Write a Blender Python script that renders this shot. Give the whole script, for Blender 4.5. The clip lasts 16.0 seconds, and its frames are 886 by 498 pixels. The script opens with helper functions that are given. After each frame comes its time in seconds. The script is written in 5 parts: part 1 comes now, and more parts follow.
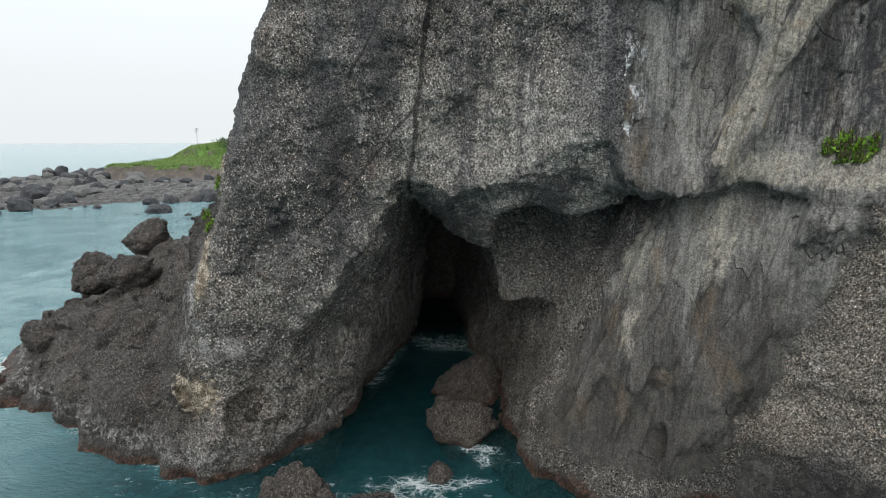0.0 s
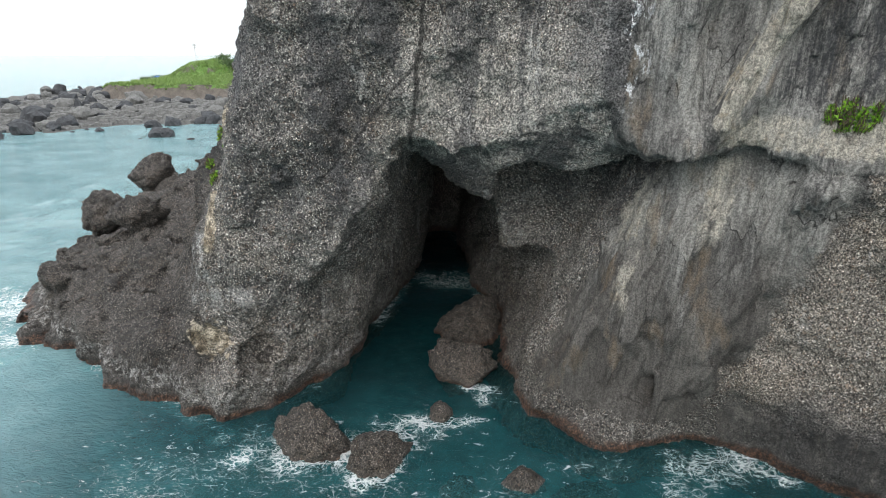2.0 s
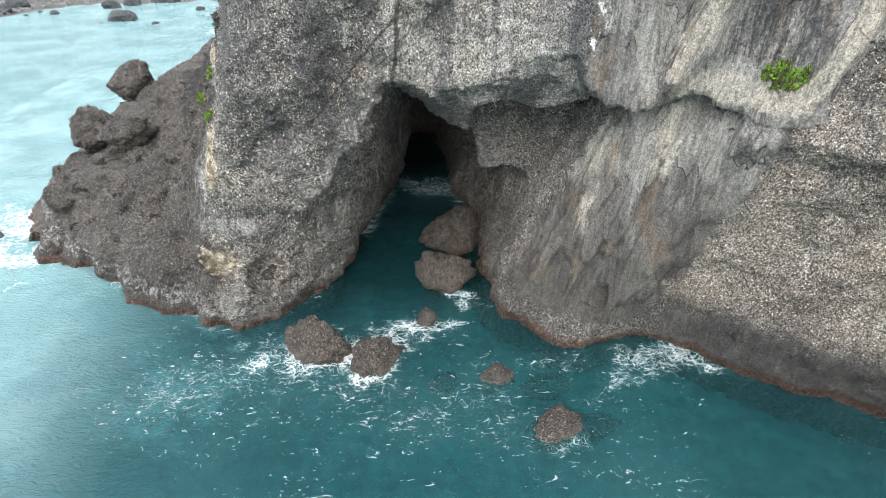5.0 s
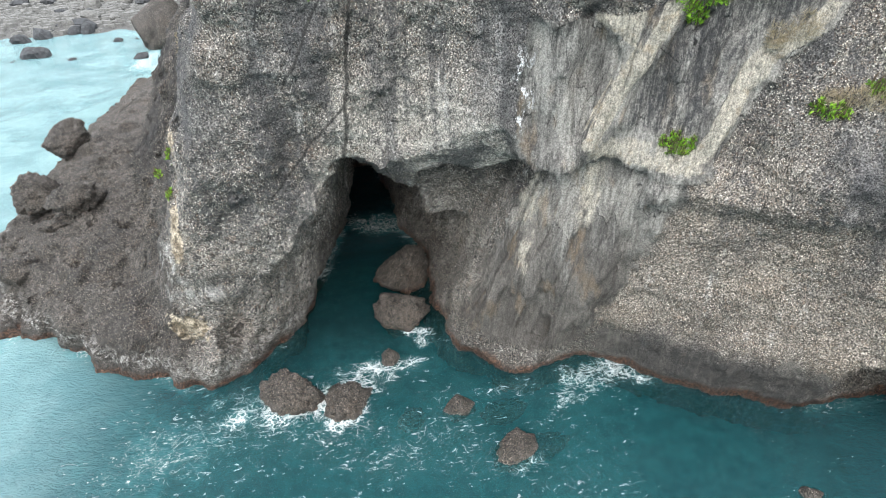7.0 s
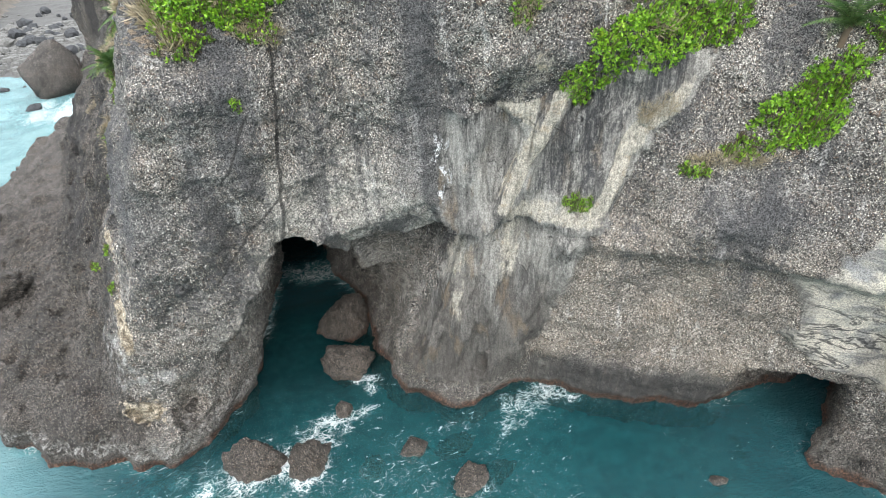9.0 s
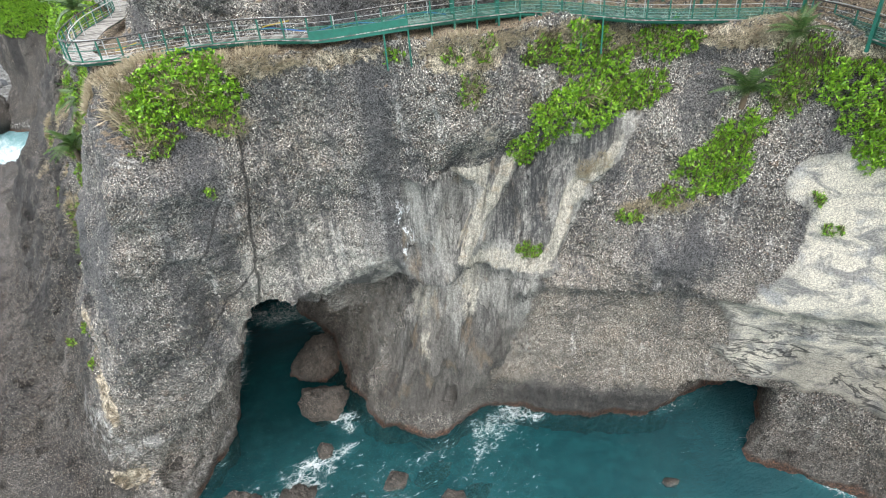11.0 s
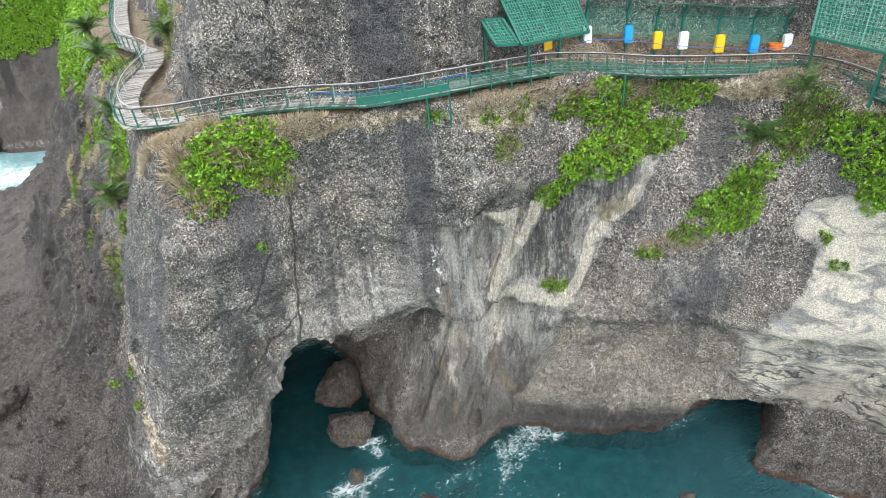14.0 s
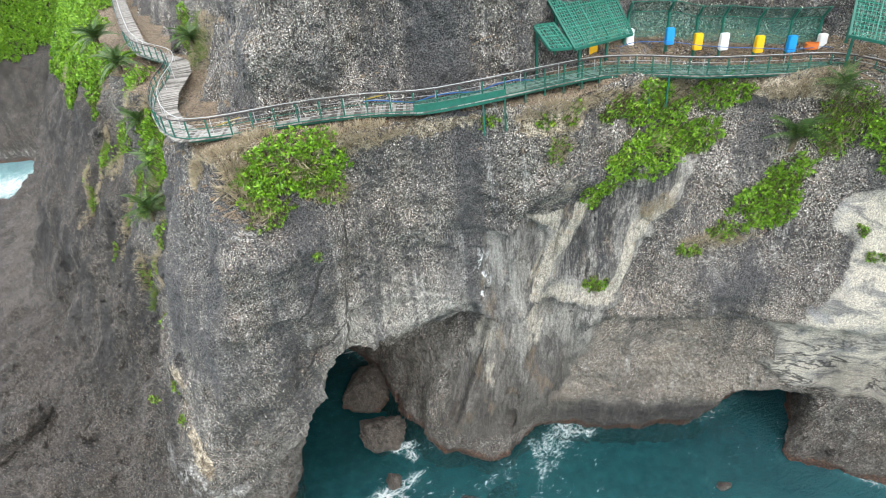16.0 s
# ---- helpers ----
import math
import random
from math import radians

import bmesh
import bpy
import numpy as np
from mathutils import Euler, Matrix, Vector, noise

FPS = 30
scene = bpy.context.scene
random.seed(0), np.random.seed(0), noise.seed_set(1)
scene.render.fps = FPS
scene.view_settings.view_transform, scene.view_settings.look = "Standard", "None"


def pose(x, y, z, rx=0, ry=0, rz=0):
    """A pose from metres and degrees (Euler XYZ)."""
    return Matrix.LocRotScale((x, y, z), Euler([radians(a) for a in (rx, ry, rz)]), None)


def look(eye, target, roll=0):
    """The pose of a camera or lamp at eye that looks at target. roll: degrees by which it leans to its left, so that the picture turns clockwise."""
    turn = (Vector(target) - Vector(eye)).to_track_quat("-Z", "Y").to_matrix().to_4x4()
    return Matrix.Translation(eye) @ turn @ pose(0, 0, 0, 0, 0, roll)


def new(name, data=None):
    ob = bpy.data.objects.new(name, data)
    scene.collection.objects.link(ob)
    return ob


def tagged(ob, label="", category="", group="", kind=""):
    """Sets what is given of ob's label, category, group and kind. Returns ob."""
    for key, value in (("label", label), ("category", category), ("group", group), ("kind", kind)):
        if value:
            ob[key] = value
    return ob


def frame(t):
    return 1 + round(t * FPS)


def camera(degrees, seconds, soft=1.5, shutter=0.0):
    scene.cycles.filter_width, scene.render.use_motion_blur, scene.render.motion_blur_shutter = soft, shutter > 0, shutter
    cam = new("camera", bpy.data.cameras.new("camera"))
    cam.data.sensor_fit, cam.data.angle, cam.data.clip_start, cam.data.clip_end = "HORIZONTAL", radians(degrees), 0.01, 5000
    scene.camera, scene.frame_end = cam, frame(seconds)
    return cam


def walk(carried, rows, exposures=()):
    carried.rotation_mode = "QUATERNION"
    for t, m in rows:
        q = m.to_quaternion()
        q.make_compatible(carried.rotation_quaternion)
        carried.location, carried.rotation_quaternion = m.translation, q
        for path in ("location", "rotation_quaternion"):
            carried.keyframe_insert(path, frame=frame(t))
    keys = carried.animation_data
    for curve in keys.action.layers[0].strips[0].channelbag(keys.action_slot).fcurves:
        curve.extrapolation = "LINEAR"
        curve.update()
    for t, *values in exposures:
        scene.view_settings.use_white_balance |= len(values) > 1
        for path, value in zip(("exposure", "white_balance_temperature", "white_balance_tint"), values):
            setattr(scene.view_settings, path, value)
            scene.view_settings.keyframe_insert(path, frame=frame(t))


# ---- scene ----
cam = camera(75.5, 16.0, soft=1.0)
PATH = [
    (0, (0.066, 4.178, 18.982), (0.072, 6.143, 18.605), -0.2),
    (0.5, (0.1, 4.191, 19.425), (0.106, 6.156, 19.052), -0.2),
    (1, (0.147, 4.221, 20.052), (0.151, 6.18, 19.651), -0.2),
    (1.5, (0.291, 4.163, 20.674), (0.283, 6.095, 20.156), -0.2),
    (2, (0.343, 4.048, 21.121), (0.327, 5.938, 20.467), -0.2),
    (2.5, (0.395, 3.878, 21.718), (0.372, 5.717, 20.932), -0.2),
    (3, (0.576, 3.68, 22.279), (0.54, 5.464, 21.375), -0.2),
    (5.5, (0.148, 1.336, 26.875), (0.227, 3.033, 25.819), -1.0),
    (6, (-0.095, 0.915, 28.045), (0.029, 2.608, 26.987), -1.3),
    (6.5, (-0.331, 0.623, 29.29), (-0.15, 2.311, 28.234), -1.7),
    (7, (-0.544, 0.318, 30.615), (-0.299, 1.999, 29.56), -2.0),
    (7.5, (-0.703, 0.065, 31.967), (-0.396, 1.736, 30.911), -2.4),
    (8, (-0.808, -0.16, 33.348), (-0.435, 1.495, 32.29), -2.9),
    (8.5, (-0.957, -0.457, 34.538), (-0.519, 1.185, 33.484), -3.4),
    (9, (-1.129, -0.643, 35.893), (-0.635, 0.981, 34.835), -3.9),
    (9.5, (-1.362, -0.92, 37.196), (-0.814, 0.686, 36.138), -4.3),
    (12, (-2.597, -1.19, 42.587), (-1.909, 0.347, 41.508), -5.5),
    (12.5, (-2.974, -1.062, 43.32), (-2.274, 0.47, 42.242), -5.5),
    (13, (-3.501, -0.805, 44.064), (-2.792, 0.723, 42.986), -5.6),
    (13.5, (-4.199, -0.47, 44.536), (-3.492, 1.058, 43.457), -5.6),
    (14, (-5.012, -0.019, 44.685), (-4.306, 1.508, 43.604), -5.6),
    (14.5, (-6.0, 0.554, 44.891), (-5.287, 2.076, 43.807), -5.6),
    (15, (-6.994, 1.158, 45.137), (-6.273, 2.675, 44.051), -5.6),
    (15.5, (-8.03, 1.792, 45.336), (-7.288, 3.296, 44.247), -5.7),
    (16, (-9.081, 2.389, 45.511), (-8.31, 3.876, 44.418), -5.9),
]
walk(cam, [(t, look(eye, target, roll)) for t, eye, target, roll in PATH],
     [(0, -0.2), (1, -0.15), (2.5, 0.45), (3.5, 0.78), (5.5, 0.9), (8, 0.9), (12, 0.8), (16, 0.75)])


# ---- sky and sun ----
world = bpy.data.worlds.new("overcast_sky")
scene.world = world
world.use_nodes = True
wn, wl = world.node_tree.nodes, world.node_tree.links
sky = wn.new("ShaderNodeTexSky")
sky.sky_type, sky.sun_disc = "NISHITA", False
sky.sun_elevation, sky.sun_rotation = radians(62), radians(195)
sky.air_density, sky.dust_density, sky.ozone_density = 1.0, 6.0, 1.0
place = wn.new("ShaderNodeTexCoord")
split = wn.new("ShaderNodeSeparateXYZ")
wl.new(place.outputs["Generated"], split.inputs[0])
height = wn.new("ShaderNodeMapRange")
height.interpolation_type = "SMOOTHSTEP"
height.inputs["From Max"].default_value = 1.0
wl.new(split.outputs["Z"], height.inputs["Value"])
deck = wn.new("ShaderNodeMix")  # overcast: the zenith about two and a half times as bright as the horizon
deck.data_type = "RGBA"
deck.inputs["A"].default_value, deck.inputs["B"].default_value = (9.4, 9.9, 10.1, 1), (19.5, 20.3, 21.5, 1)
wl.new(height.outputs["Result"], deck.inputs["Factor"])
cloud = wn.new("ShaderNodeMix")
cloud.data_type = "RGBA"
cloud.inputs["Factor"].default_value = 0.85
wl.new(sky.outputs["Color"], cloud.inputs["A"])
wl.new(deck.outputs["Result"], cloud.inputs["B"])
back = wn["Background"]
back.inputs["Strength"].default_value = 0.12
wl.new(cloud.outputs["Result"], back.inputs["Color"])

sun = new("sun", bpy.data.lights.new("sun", "SUN"))
sun.data.energy, sun.data.angle, sun.data.color = 0.9, radians(25), (1.0, 0.97, 0.92)
sun.matrix_world = look((-8, -30, 60), (0, 30, 10))


# ---- numpy noise and shape helpers ----
def lattice(ix, iy, iz, seed):
    h = ix * 374761393 + iy * 668265263 + iz * 2147483647 + seed * 1274126177
    h = (h ^ (h >> 13)) * 1274126177
    h = h & 0x7FFFFFFF
    return h ^ (h >> 16)


def value_noise(p, size, seed=0):
    """Smooth noise in -1..1 at points p (n x 3), with features about size across."""
    q = p / size
    i = np.floor(q).astype(np.int64)
    f = (q - i)
    f = f * f * f * (f * (f * 6 - 15) + 10)
    out = np.zeros(len(p))
    hx, hy, hz = i[:, 0] * 374761393 + seed * 1274126177, i[:, 1] * 668265263, i[:, 2] * 2147483647
    hx, hy, hz = (hx, hx + 374761393), (hy, hy + 668265263), (hz, hz + 2147483647)
    for dx in (0, 1):
        wx = f[:, 0] if dx else 1 - f[:, 0]
        for dy in (0, 1):
            wxy = wx * (f[:, 1] if dy else 1 - f[:, 1])
            hxy = hx[dx] + hy[dy]
            for dz in (0, 1):
                h = hxy + hz[dz]
                h ^= h >> 13
                h *= 1274126177
                h &= 0x7FFFFFFF
                h ^= h >> 16
                h &= 0xFFFF
                out += wxy * (f[:, 2] if dz else 1 - f[:, 2]) * (h / 32767.5 - 1)
    return out


def fractal(p, size, octaves=3, seed=0, gain=0.5):
    return sum(value_noise(p, size / 2 ** k, seed + 17 * k) * gain ** k for k in range(octaves))


def pebbles(p, size, seed=0):
    """Distance to the nearest scattered stone centre, over the stone spacing (0 at a centre, about 0.6 between stones)."""
    q = p / size
    i = np.floor(q).astype(np.int64)
    best = np.full(len(p), 9.0)
    for dx in (-1, 0, 1):
        for dy in (-1, 0, 1):
            for dz in (-1, 0, 1):
                c = i + (dx, dy, dz)
                h = lattice(c[:, 0], c[:, 1], c[:, 2], seed)
                o = np.stack(((h & 1023) / 1023, (h >> 10 & 1023) / 1023, (h >> 20 & 1023) / 1023), 1)
                best = np.minimum(best, ((c + o - q) ** 2).sum(1))
    return np.sqrt(best)


def blocky(p, size, seed=0):
    """A value in -1..1 that is the same all over each uneven block of about that size."""
    q = p / size
    i = np.floor(q).astype(np.int64)
    best, value = np.full(len(p), 9.0), np.zeros(len(p))
    for dx in (-1, 0, 1):
        for dy in (-1, 0, 1):
            for dz in (-1, 0, 1):
                c = i + (dx, dy, dz)
                h = lattice(c[:, 0], c[:, 1], c[:, 2], seed)
                o = np.stack(((h & 1023) / 1023, (h >> 10 & 1023) / 1023, (h >> 20 & 1023) / 1023), 1)
                far = ((c + o - q) ** 2).sum(1)
                nearer = far < best
                best = np.where(nearer, far, best)
                value = np.where(nearer, (lattice(c[:, 0] + 7, c[:, 1], c[:, 2], seed + 3) & 0xFFFF) / 32767.5 - 1, value)
    return value


def ramp(v, a, b):
    t = np.clip((v - a) / (b - a), 0, 1)
    return t * t * (3 - 2 * t)


def bump(v, centre, width):
    return np.exp(-((v - centre) / width) ** 2)


def smax(a, b, k):
    h = np.clip(0.5 + 0.5 * (a - b) / k, 0, 1)
    return b + (a - b) * h + k * h * (1 - h)


def smin(a, b, k):
    return -smax(-a, -b, k)


def surface_net(d, origin, step):
    """Vertices and quads of the surface where the sampled field d (x, y, z) changes sign."""
    inside = d < 0
    nx, ny, nz = d.shape
    cell = np.zeros((nx - 1, ny - 1, nz - 1), np.uint8)
    corners = [(a, b, c) for a in (0, 1) for b in (0, 1) for c in (0, 1)]
    for a, b, c in corners:
        cell += inside[a:nx - 1 + a, b:ny - 1 + b, c:nz - 1 + c]
    at = np.argwhere((cell > 0) & (cell < 8))
    number = np.full(cell.shape, -1, np.int64)
    number[tuple(at.T)] = np.arange(len(at))
    value = {o: d[at[:, 0] + o[0], at[:, 1] + o[1], at[:, 2] + o[2]] for o in corners}
    total, count = np.zeros((len(at), 3)), np.zeros(len(at))
    for o in corners:
        for axis in range(3):
            if o[axis]:
                continue
            e = tuple(1 if k == axis else o[k] for k in range(3))
            a, b = value[o], value[e]
            cross = (a < 0) != (b < 0)
            t = np.where(cross, a / np.where(cross, a - b, 1), 0)
            point = np.tile(np.array(o, float), (len(at), 1))
            point[:, axis] = t
            total += point * cross[:, None]
            count += cross
    verts = (at + total / count[:, None]) * step + origin
    quads = []
    for axis in range(3):
        u, v = (axis + 1) % 3, (axis + 2) % 3
        low = [slice(1, n - 1) for n in d.shape]
        low[axis] = slice(0, d.shape[axis] - 1)
        high = list(low)
        high[axis] = slice(1, d.shape[axis])
        a, b = inside[tuple(low)], inside[tuple(high)]
        start = np.array([0 if k == axis else 1 for k in range(3)])
        for way in (0, 1):
            e = np.argwhere((a & ~b) if way == 0 else (~a & b)) + start
            ring = []
            for du, dv in ((-1, -1), (0, -1), (0, 0), (-1, 0)):
                c = e.copy()
                c[:, u] += du
                c[:, v] += dv
                ring.append(number[c[:, 0], c[:, 1], c[:, 2]])
            ring = np.stack(ring if way == 0 else ring[::-1], 1)
            quads.append(ring)
    return verts, np.concatenate(quads)


def refine(verts, quads):
    """Splits each quad in four."""
    n = len(verts)
    pairs = np.concatenate([np.sort(quads[:, [k, (k + 1) % 4]], 1) for k in range(4)])
    key = pairs[:, 0] * n + pairs[:, 1]
    unique, where = np.unique(key, return_inverse=True)
    mid = (verts[unique // n] + verts[unique % n]) / 2
    centre = verts[quads].mean(1)
    m = len(quads)
    e = [n + where[k * m:(k + 1) * m] for k in range(4)]
    c = n + len(unique) + np.arange(m)
    out = [np.stack((quads[:, k], e[k], c, e[k - 1]), 1) for k in range(4)]
    return np.concatenate((verts, mid, centre)), np.concatenate(out)


def relax(verts, quads, rounds=1):
    for _ in range(rounds):
        total, count = np.zeros_like(verts), np.zeros(len(verts))
        for k in range(4):
            for j in (1, 3):
                np.add.at(total, quads[:, k], verts[quads[:, (k + j) % 4]])
                np.add.at(count, quads[:, k], 1)
        verts = verts * 0.5 + 0.5 * total / np.maximum(count, 1)[:, None]
    return verts


def normals_of(verts, faces):
    p = verts[faces]
    n = np.cross(p[:, 2] - p[:, 0], p[:, -1] - p[:, 1])
    out = np.zeros_like(verts)
    for k in range(faces.shape[1]):
        np.add.at(out, faces[:, k], n)
    return out / np.maximum(np.linalg.norm(out, axis=1), 1e-9)[:, None]


def mesh_of(name, verts, faces, material, smooth=True):
    """A mesh from arrays of vertices and equal-sided faces."""
    verts, faces = np.asarray(verts, float), np.asarray(faces)
    me = bpy.data.meshes.new(name)
    me.vertices.add(len(verts))
    me.vertices.foreach_set("co", verts.ravel())
    k = faces.shape[1]
    me.loops.add(faces.size)
    me.loops.foreach_set("vertex_index", faces.ravel().astype(np.int32))
    me.polygons.add(len(faces))
    me.polygons.foreach_set("loop_start", np.arange(0, faces.size, k, dtype=np.int32))
    me.polygons.foreach_set("use_smooth", np.full(len(faces), smooth))
    me.update(calc_edges=True)
    me.validate()
    for m in material if isinstance(material, (list, tuple)) else [material]:
        me.materials.append(m)
    return me


def mark(me, name, values):
    """A mask on the vertices, which materials read by name."""
    me.attributes.new(name, "FLOAT", "POINT").data.foreach_set("value", np.asarray(values, np.float32))


# ---- materials ----
class Nodes:
    """Short forms for building a node material."""

    def __init__(self, name, rough=0.85):
        self.m = bpy.data.materials.new(name)
        self.m.use_nodes = True
        self.n, self.l = self.m.node_tree.nodes, self.m.node_tree.links
        self.b = self.n["Principled BSDF"]
        self.b.inputs["Roughness"].default_value = rough
        self.place = self.n.new("ShaderNodeTexCoord").outputs["Object"]

    def put(self, value, socket):
        if isinstance(value, bpy.types.NodeSocket):
            self.l.new(value, socket)
        elif isinstance(value, (tuple, list)) and len(value) == 3 and socket.type == "RGBA":
            socket.default_value = (*value, 1)
        else:
            socket.default_value = value

    def stretch(self, scale, turn=(0, 0, 0), vec=None):
        n = self.n.new("ShaderNodeMapping")
        self.put(vec or self.place, n.inputs["Vector"])
        n.inputs["Scale"].default_value = scale
        n.inputs["Rotation"].default_value = [radians(a) for a in turn]
        return n.outputs["Vector"]

    def noise(self, scale, detail=4, vec=None, rough=0.55, distort=0.0):
        n = self.n.new("ShaderNodeTexNoise")
        self.put(vec or self.place, n.inputs["Vector"])
        for key, v in (("Scale", scale), ("Detail", detail), ("Roughness", rough), ("Distortion", distort)):
            n.inputs[key].default_value = v
        return n.outputs["Fac"]

    def cells(self, scale, out="Distance", feature="F1", vec=None):
        n = self.n.new("ShaderNodeTexVoronoi")
        n.feature = feature
        self.put(vec or self.place, n.inputs["Vector"])
        n.inputs["Scale"].default_value = scale
        return n.outputs[out]

    def band(self, value, a, b):
        n = self.n.new("ShaderNodeMapRange")
        n.interpolation_type = "SMOOTHSTEP"
        self.put(value, n.inputs["Value"])
        flip = a > b
        n.inputs["From Min"].default_value, n.inputs["From Max"].default_value = min(a, b), max(a, b)
        n.inputs["To Min"].default_value, n.inputs["To Max"].default_value = (1, 0) if flip else (0, 1)
        return n.outputs["Result"]

    def sum(self, a, b, how="ADD"):
        n = self.n.new("ShaderNodeMath")
        n.operation = how
        self.put(a, n.inputs[0])
        self.put(b, n.inputs[1])
        return n.outputs[0]

    def times(self, a, b):
        return self.sum(a, b, "MULTIPLY")

    def mix(self, fac, a, b, how="MIX"):
        n = self.n.new("ShaderNodeMix")
        n.data_type, n.blend_type = "RGBA", how
        self.put(fac, n.inputs["Factor"])
        self.put(a, n.inputs["A"])
        self.put(b, n.inputs["B"])
        return n.outputs["Result"]

    def mask(self, name):
        n = self.n.new("ShaderNodeAttribute")
        n.attribute_name = name
        return n.outputs["Fac"]

    def axis(self, k):
        n = self.n.new("ShaderNodeSeparateXYZ")
        self.put(self.place, n.inputs[0])
        return n.outputs[k]

    def up(self):
        g = self.n.new("ShaderNodeNewGeometry")
        n = self.n.new("ShaderNodeSeparateXYZ")
        self.put(g.outputs["Normal"], n.inputs[0])
        return n.outputs[2]

    def chance(self):
        return self.n.new("ShaderNodeObjectInfo").outputs["Random"]

    def island(self):
        return self.n.new("ShaderNodeNewGeometry").outputs["Random Per Island"]

    def relief(self, height, depth=0.05, strength=1.0):
        n = self.n.new("ShaderNodeBump")
        n.inputs["Distance"].default_value, n.inputs["Strength"].default_value = depth, strength
        self.put(height, n.inputs["Height"])
        self.l.new(n.outputs["Normal"], self.b.inputs["Normal"])

    def done(self, colour, rough=None):
        self.put(colour, self.b.inputs["Base Color"])
        if rough is not None:
            self.put(rough, self.b.inputs["Roughness"])
        return self.m


def plain(name, colour, rough=0.6, metal=0.0, vary=0.25, scale=4.0):
    k = Nodes(name, rough)
    k.b.inputs["Metallic"].default_value = metal
    wear = k.sum(k.noise(scale, 6), k.noise(scale * 9, 3))
    dark = tuple(c * (1 - vary) for c in colour)
    return k.done(k.mix(k.band(wear, 0.7, 1.3), dark, colour))


def rock_skin(name, tide=True, shade=None):
    """Weathered conglomerate, with smooth pale fault planes, dark run-off streaks and a tide band at the foot; shade is
    painted into the pits and the foot.
    """
    k = Nodes(name, 0.9)

    def channel(colour, c):
        n = k.n.new("ShaderNodeSeparateColor")
        k.put(colour, n.inputs[0])
        return n.outputs[c]

    shake = k.n.new("ShaderNodeVectorMath")
    shake.operation = "ADD"
    jit = k.n.new("ShaderNodeTexNoise")
    k.put(k.place, jit.inputs["Vector"])
    jit.inputs["Scale"].default_value, jit.inputs["Detail"].default_value = 3.0, 4
    small = k.n.new("ShaderNodeVectorMath")
    small.operation = "SCALE"
    k.put(jit.outputs["Color"], small.inputs[0])
    small.inputs["Scale"].default_value = 0.22
    k.l.new(k.place, shake.inputs[0])
    k.l.new(small.outputs[0], shake.inputs[1])
    where = shake.outputs[0]
    broad = k.noise(0.2, 6, rough=0.62)
    fine = k.noise(7.0, 9, rough=0.8)
    patch = k.noise(0.75, 7, rough=0.7)
    # sandy matrix, paler and darker by the yard
    tone = k.sum(k.times(broad, 0.9), k.sum(k.times(patch, 0.5), k.times(fine, 0.6)))
    base = k.mix(k.band(tone, 0.72, 1.28), (0.085, 0.083, 0.081), (0.46, 0.438, 0.405))
    base = k.mix(k.times(k.band(k.noise(0.3, 5), 0.5, 0.68), 0.45), base, (0.32, 0.26, 0.2))
    # stones from cobbles down to gravel, each of its own tone, with a crisp rim
    heaps = []
    for scale, share, strength, light in ((1.6, 0.88, 0.7, 0.4), (4.0, 0.7, 0.8, 0.5), (8.0, 0.36, 0.9, 0.68), (13.0, 0.18, 0.95, 0.85)):
        near, hue = k.cells(scale, vec=where), k.cells(scale, "Color", vec=where)
        core = k.band(near, 0.44, 0.38)
        present = k.times(k.band(channel(hue, 0), share - 0.02, share + 0.02), core)
        shade_of = channel(hue, 1)
        stone = k.mix(k.band(shade_of, 0.12, 0.5), (0.04, 0.04, 0.043), (0.3, 0.28, 0.25))
        stone = k.mix(k.band(shade_of, 0.5, 0.92), stone, (light, light * 0.965, light * 0.89))
        stone = k.mix(k.times(k.band(channel(hue, 2), 0.8, 0.86), 0.7), stone, (0.26, 0.17, 0.115))
        base = k.mix(k.times(present, strength), base, stone)
        # crevice shade round each stone, painted as a dark ring
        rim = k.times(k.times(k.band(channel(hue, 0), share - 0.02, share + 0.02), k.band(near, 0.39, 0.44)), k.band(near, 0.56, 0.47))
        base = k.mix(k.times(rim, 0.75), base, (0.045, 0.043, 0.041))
        heaps.append(k.times(k.times(present, k.sum(0.5, near, "SUBTRACT")), 1.2 / scale))
    # holes left by lost pebbles, their shadow painted in near black
    shaded_pits = k.band(k.noise(8.5, 7, rough=0.85), 0.46, 0.39)
    base = k.mix(k.times(shaded_pits, 0.9), base, (0.022, 0.021, 0.02))
    # paler rock round the arch's lip
    base = k.mix(k.times(k.times(k.mask("pale"), 0.8), k.band(k.sum(fine, k.times(patch, 0.6)), 0.62, 0.92)), base, (0.6, 0.575, 0.53))
    # warm tan conglomerate beside the fault planes
    base = k.mix(k.times(k.times(k.mask("warm"), 0.36), k.band(k.sum(fine, k.times(broad, 0.6)), 0.55, 0.9)), base, (0.4, 0.345, 0.285))
    # run-off: dark and pale upright streaks
    side = k.band(k.axis(0), -12, -6)
    drip = k.noise(1.0, 6, vec=k.stretch((0.42, 0.42, 0.025), (0, 5, 0)), rough=0.6)
    speck = k.band(k.sum(k.noise(2.5, 8, rough=0.75), k.times(drip, 1.8)), 1.3, 1.55)
    base = k.mix(k.times(k.times(speck, 0.75), k.band(k.axis(2), 9, 15)), base, (0.1, 0.1, 0.104))
    lime = k.noise(1.0, 7, vec=k.stretch((1.0, 1.0, 0.06), (0, 6, 0)), rough=0.65)
    chalk = k.times(k.band(k.sum(k.times(lime, 1.5), k.noise(5.0, 8, rough=0.8)), 1.38, 1.56), side)
    base = k.mix(k.times(chalk, 0.65), base, (0.56, 0.55, 0.53))
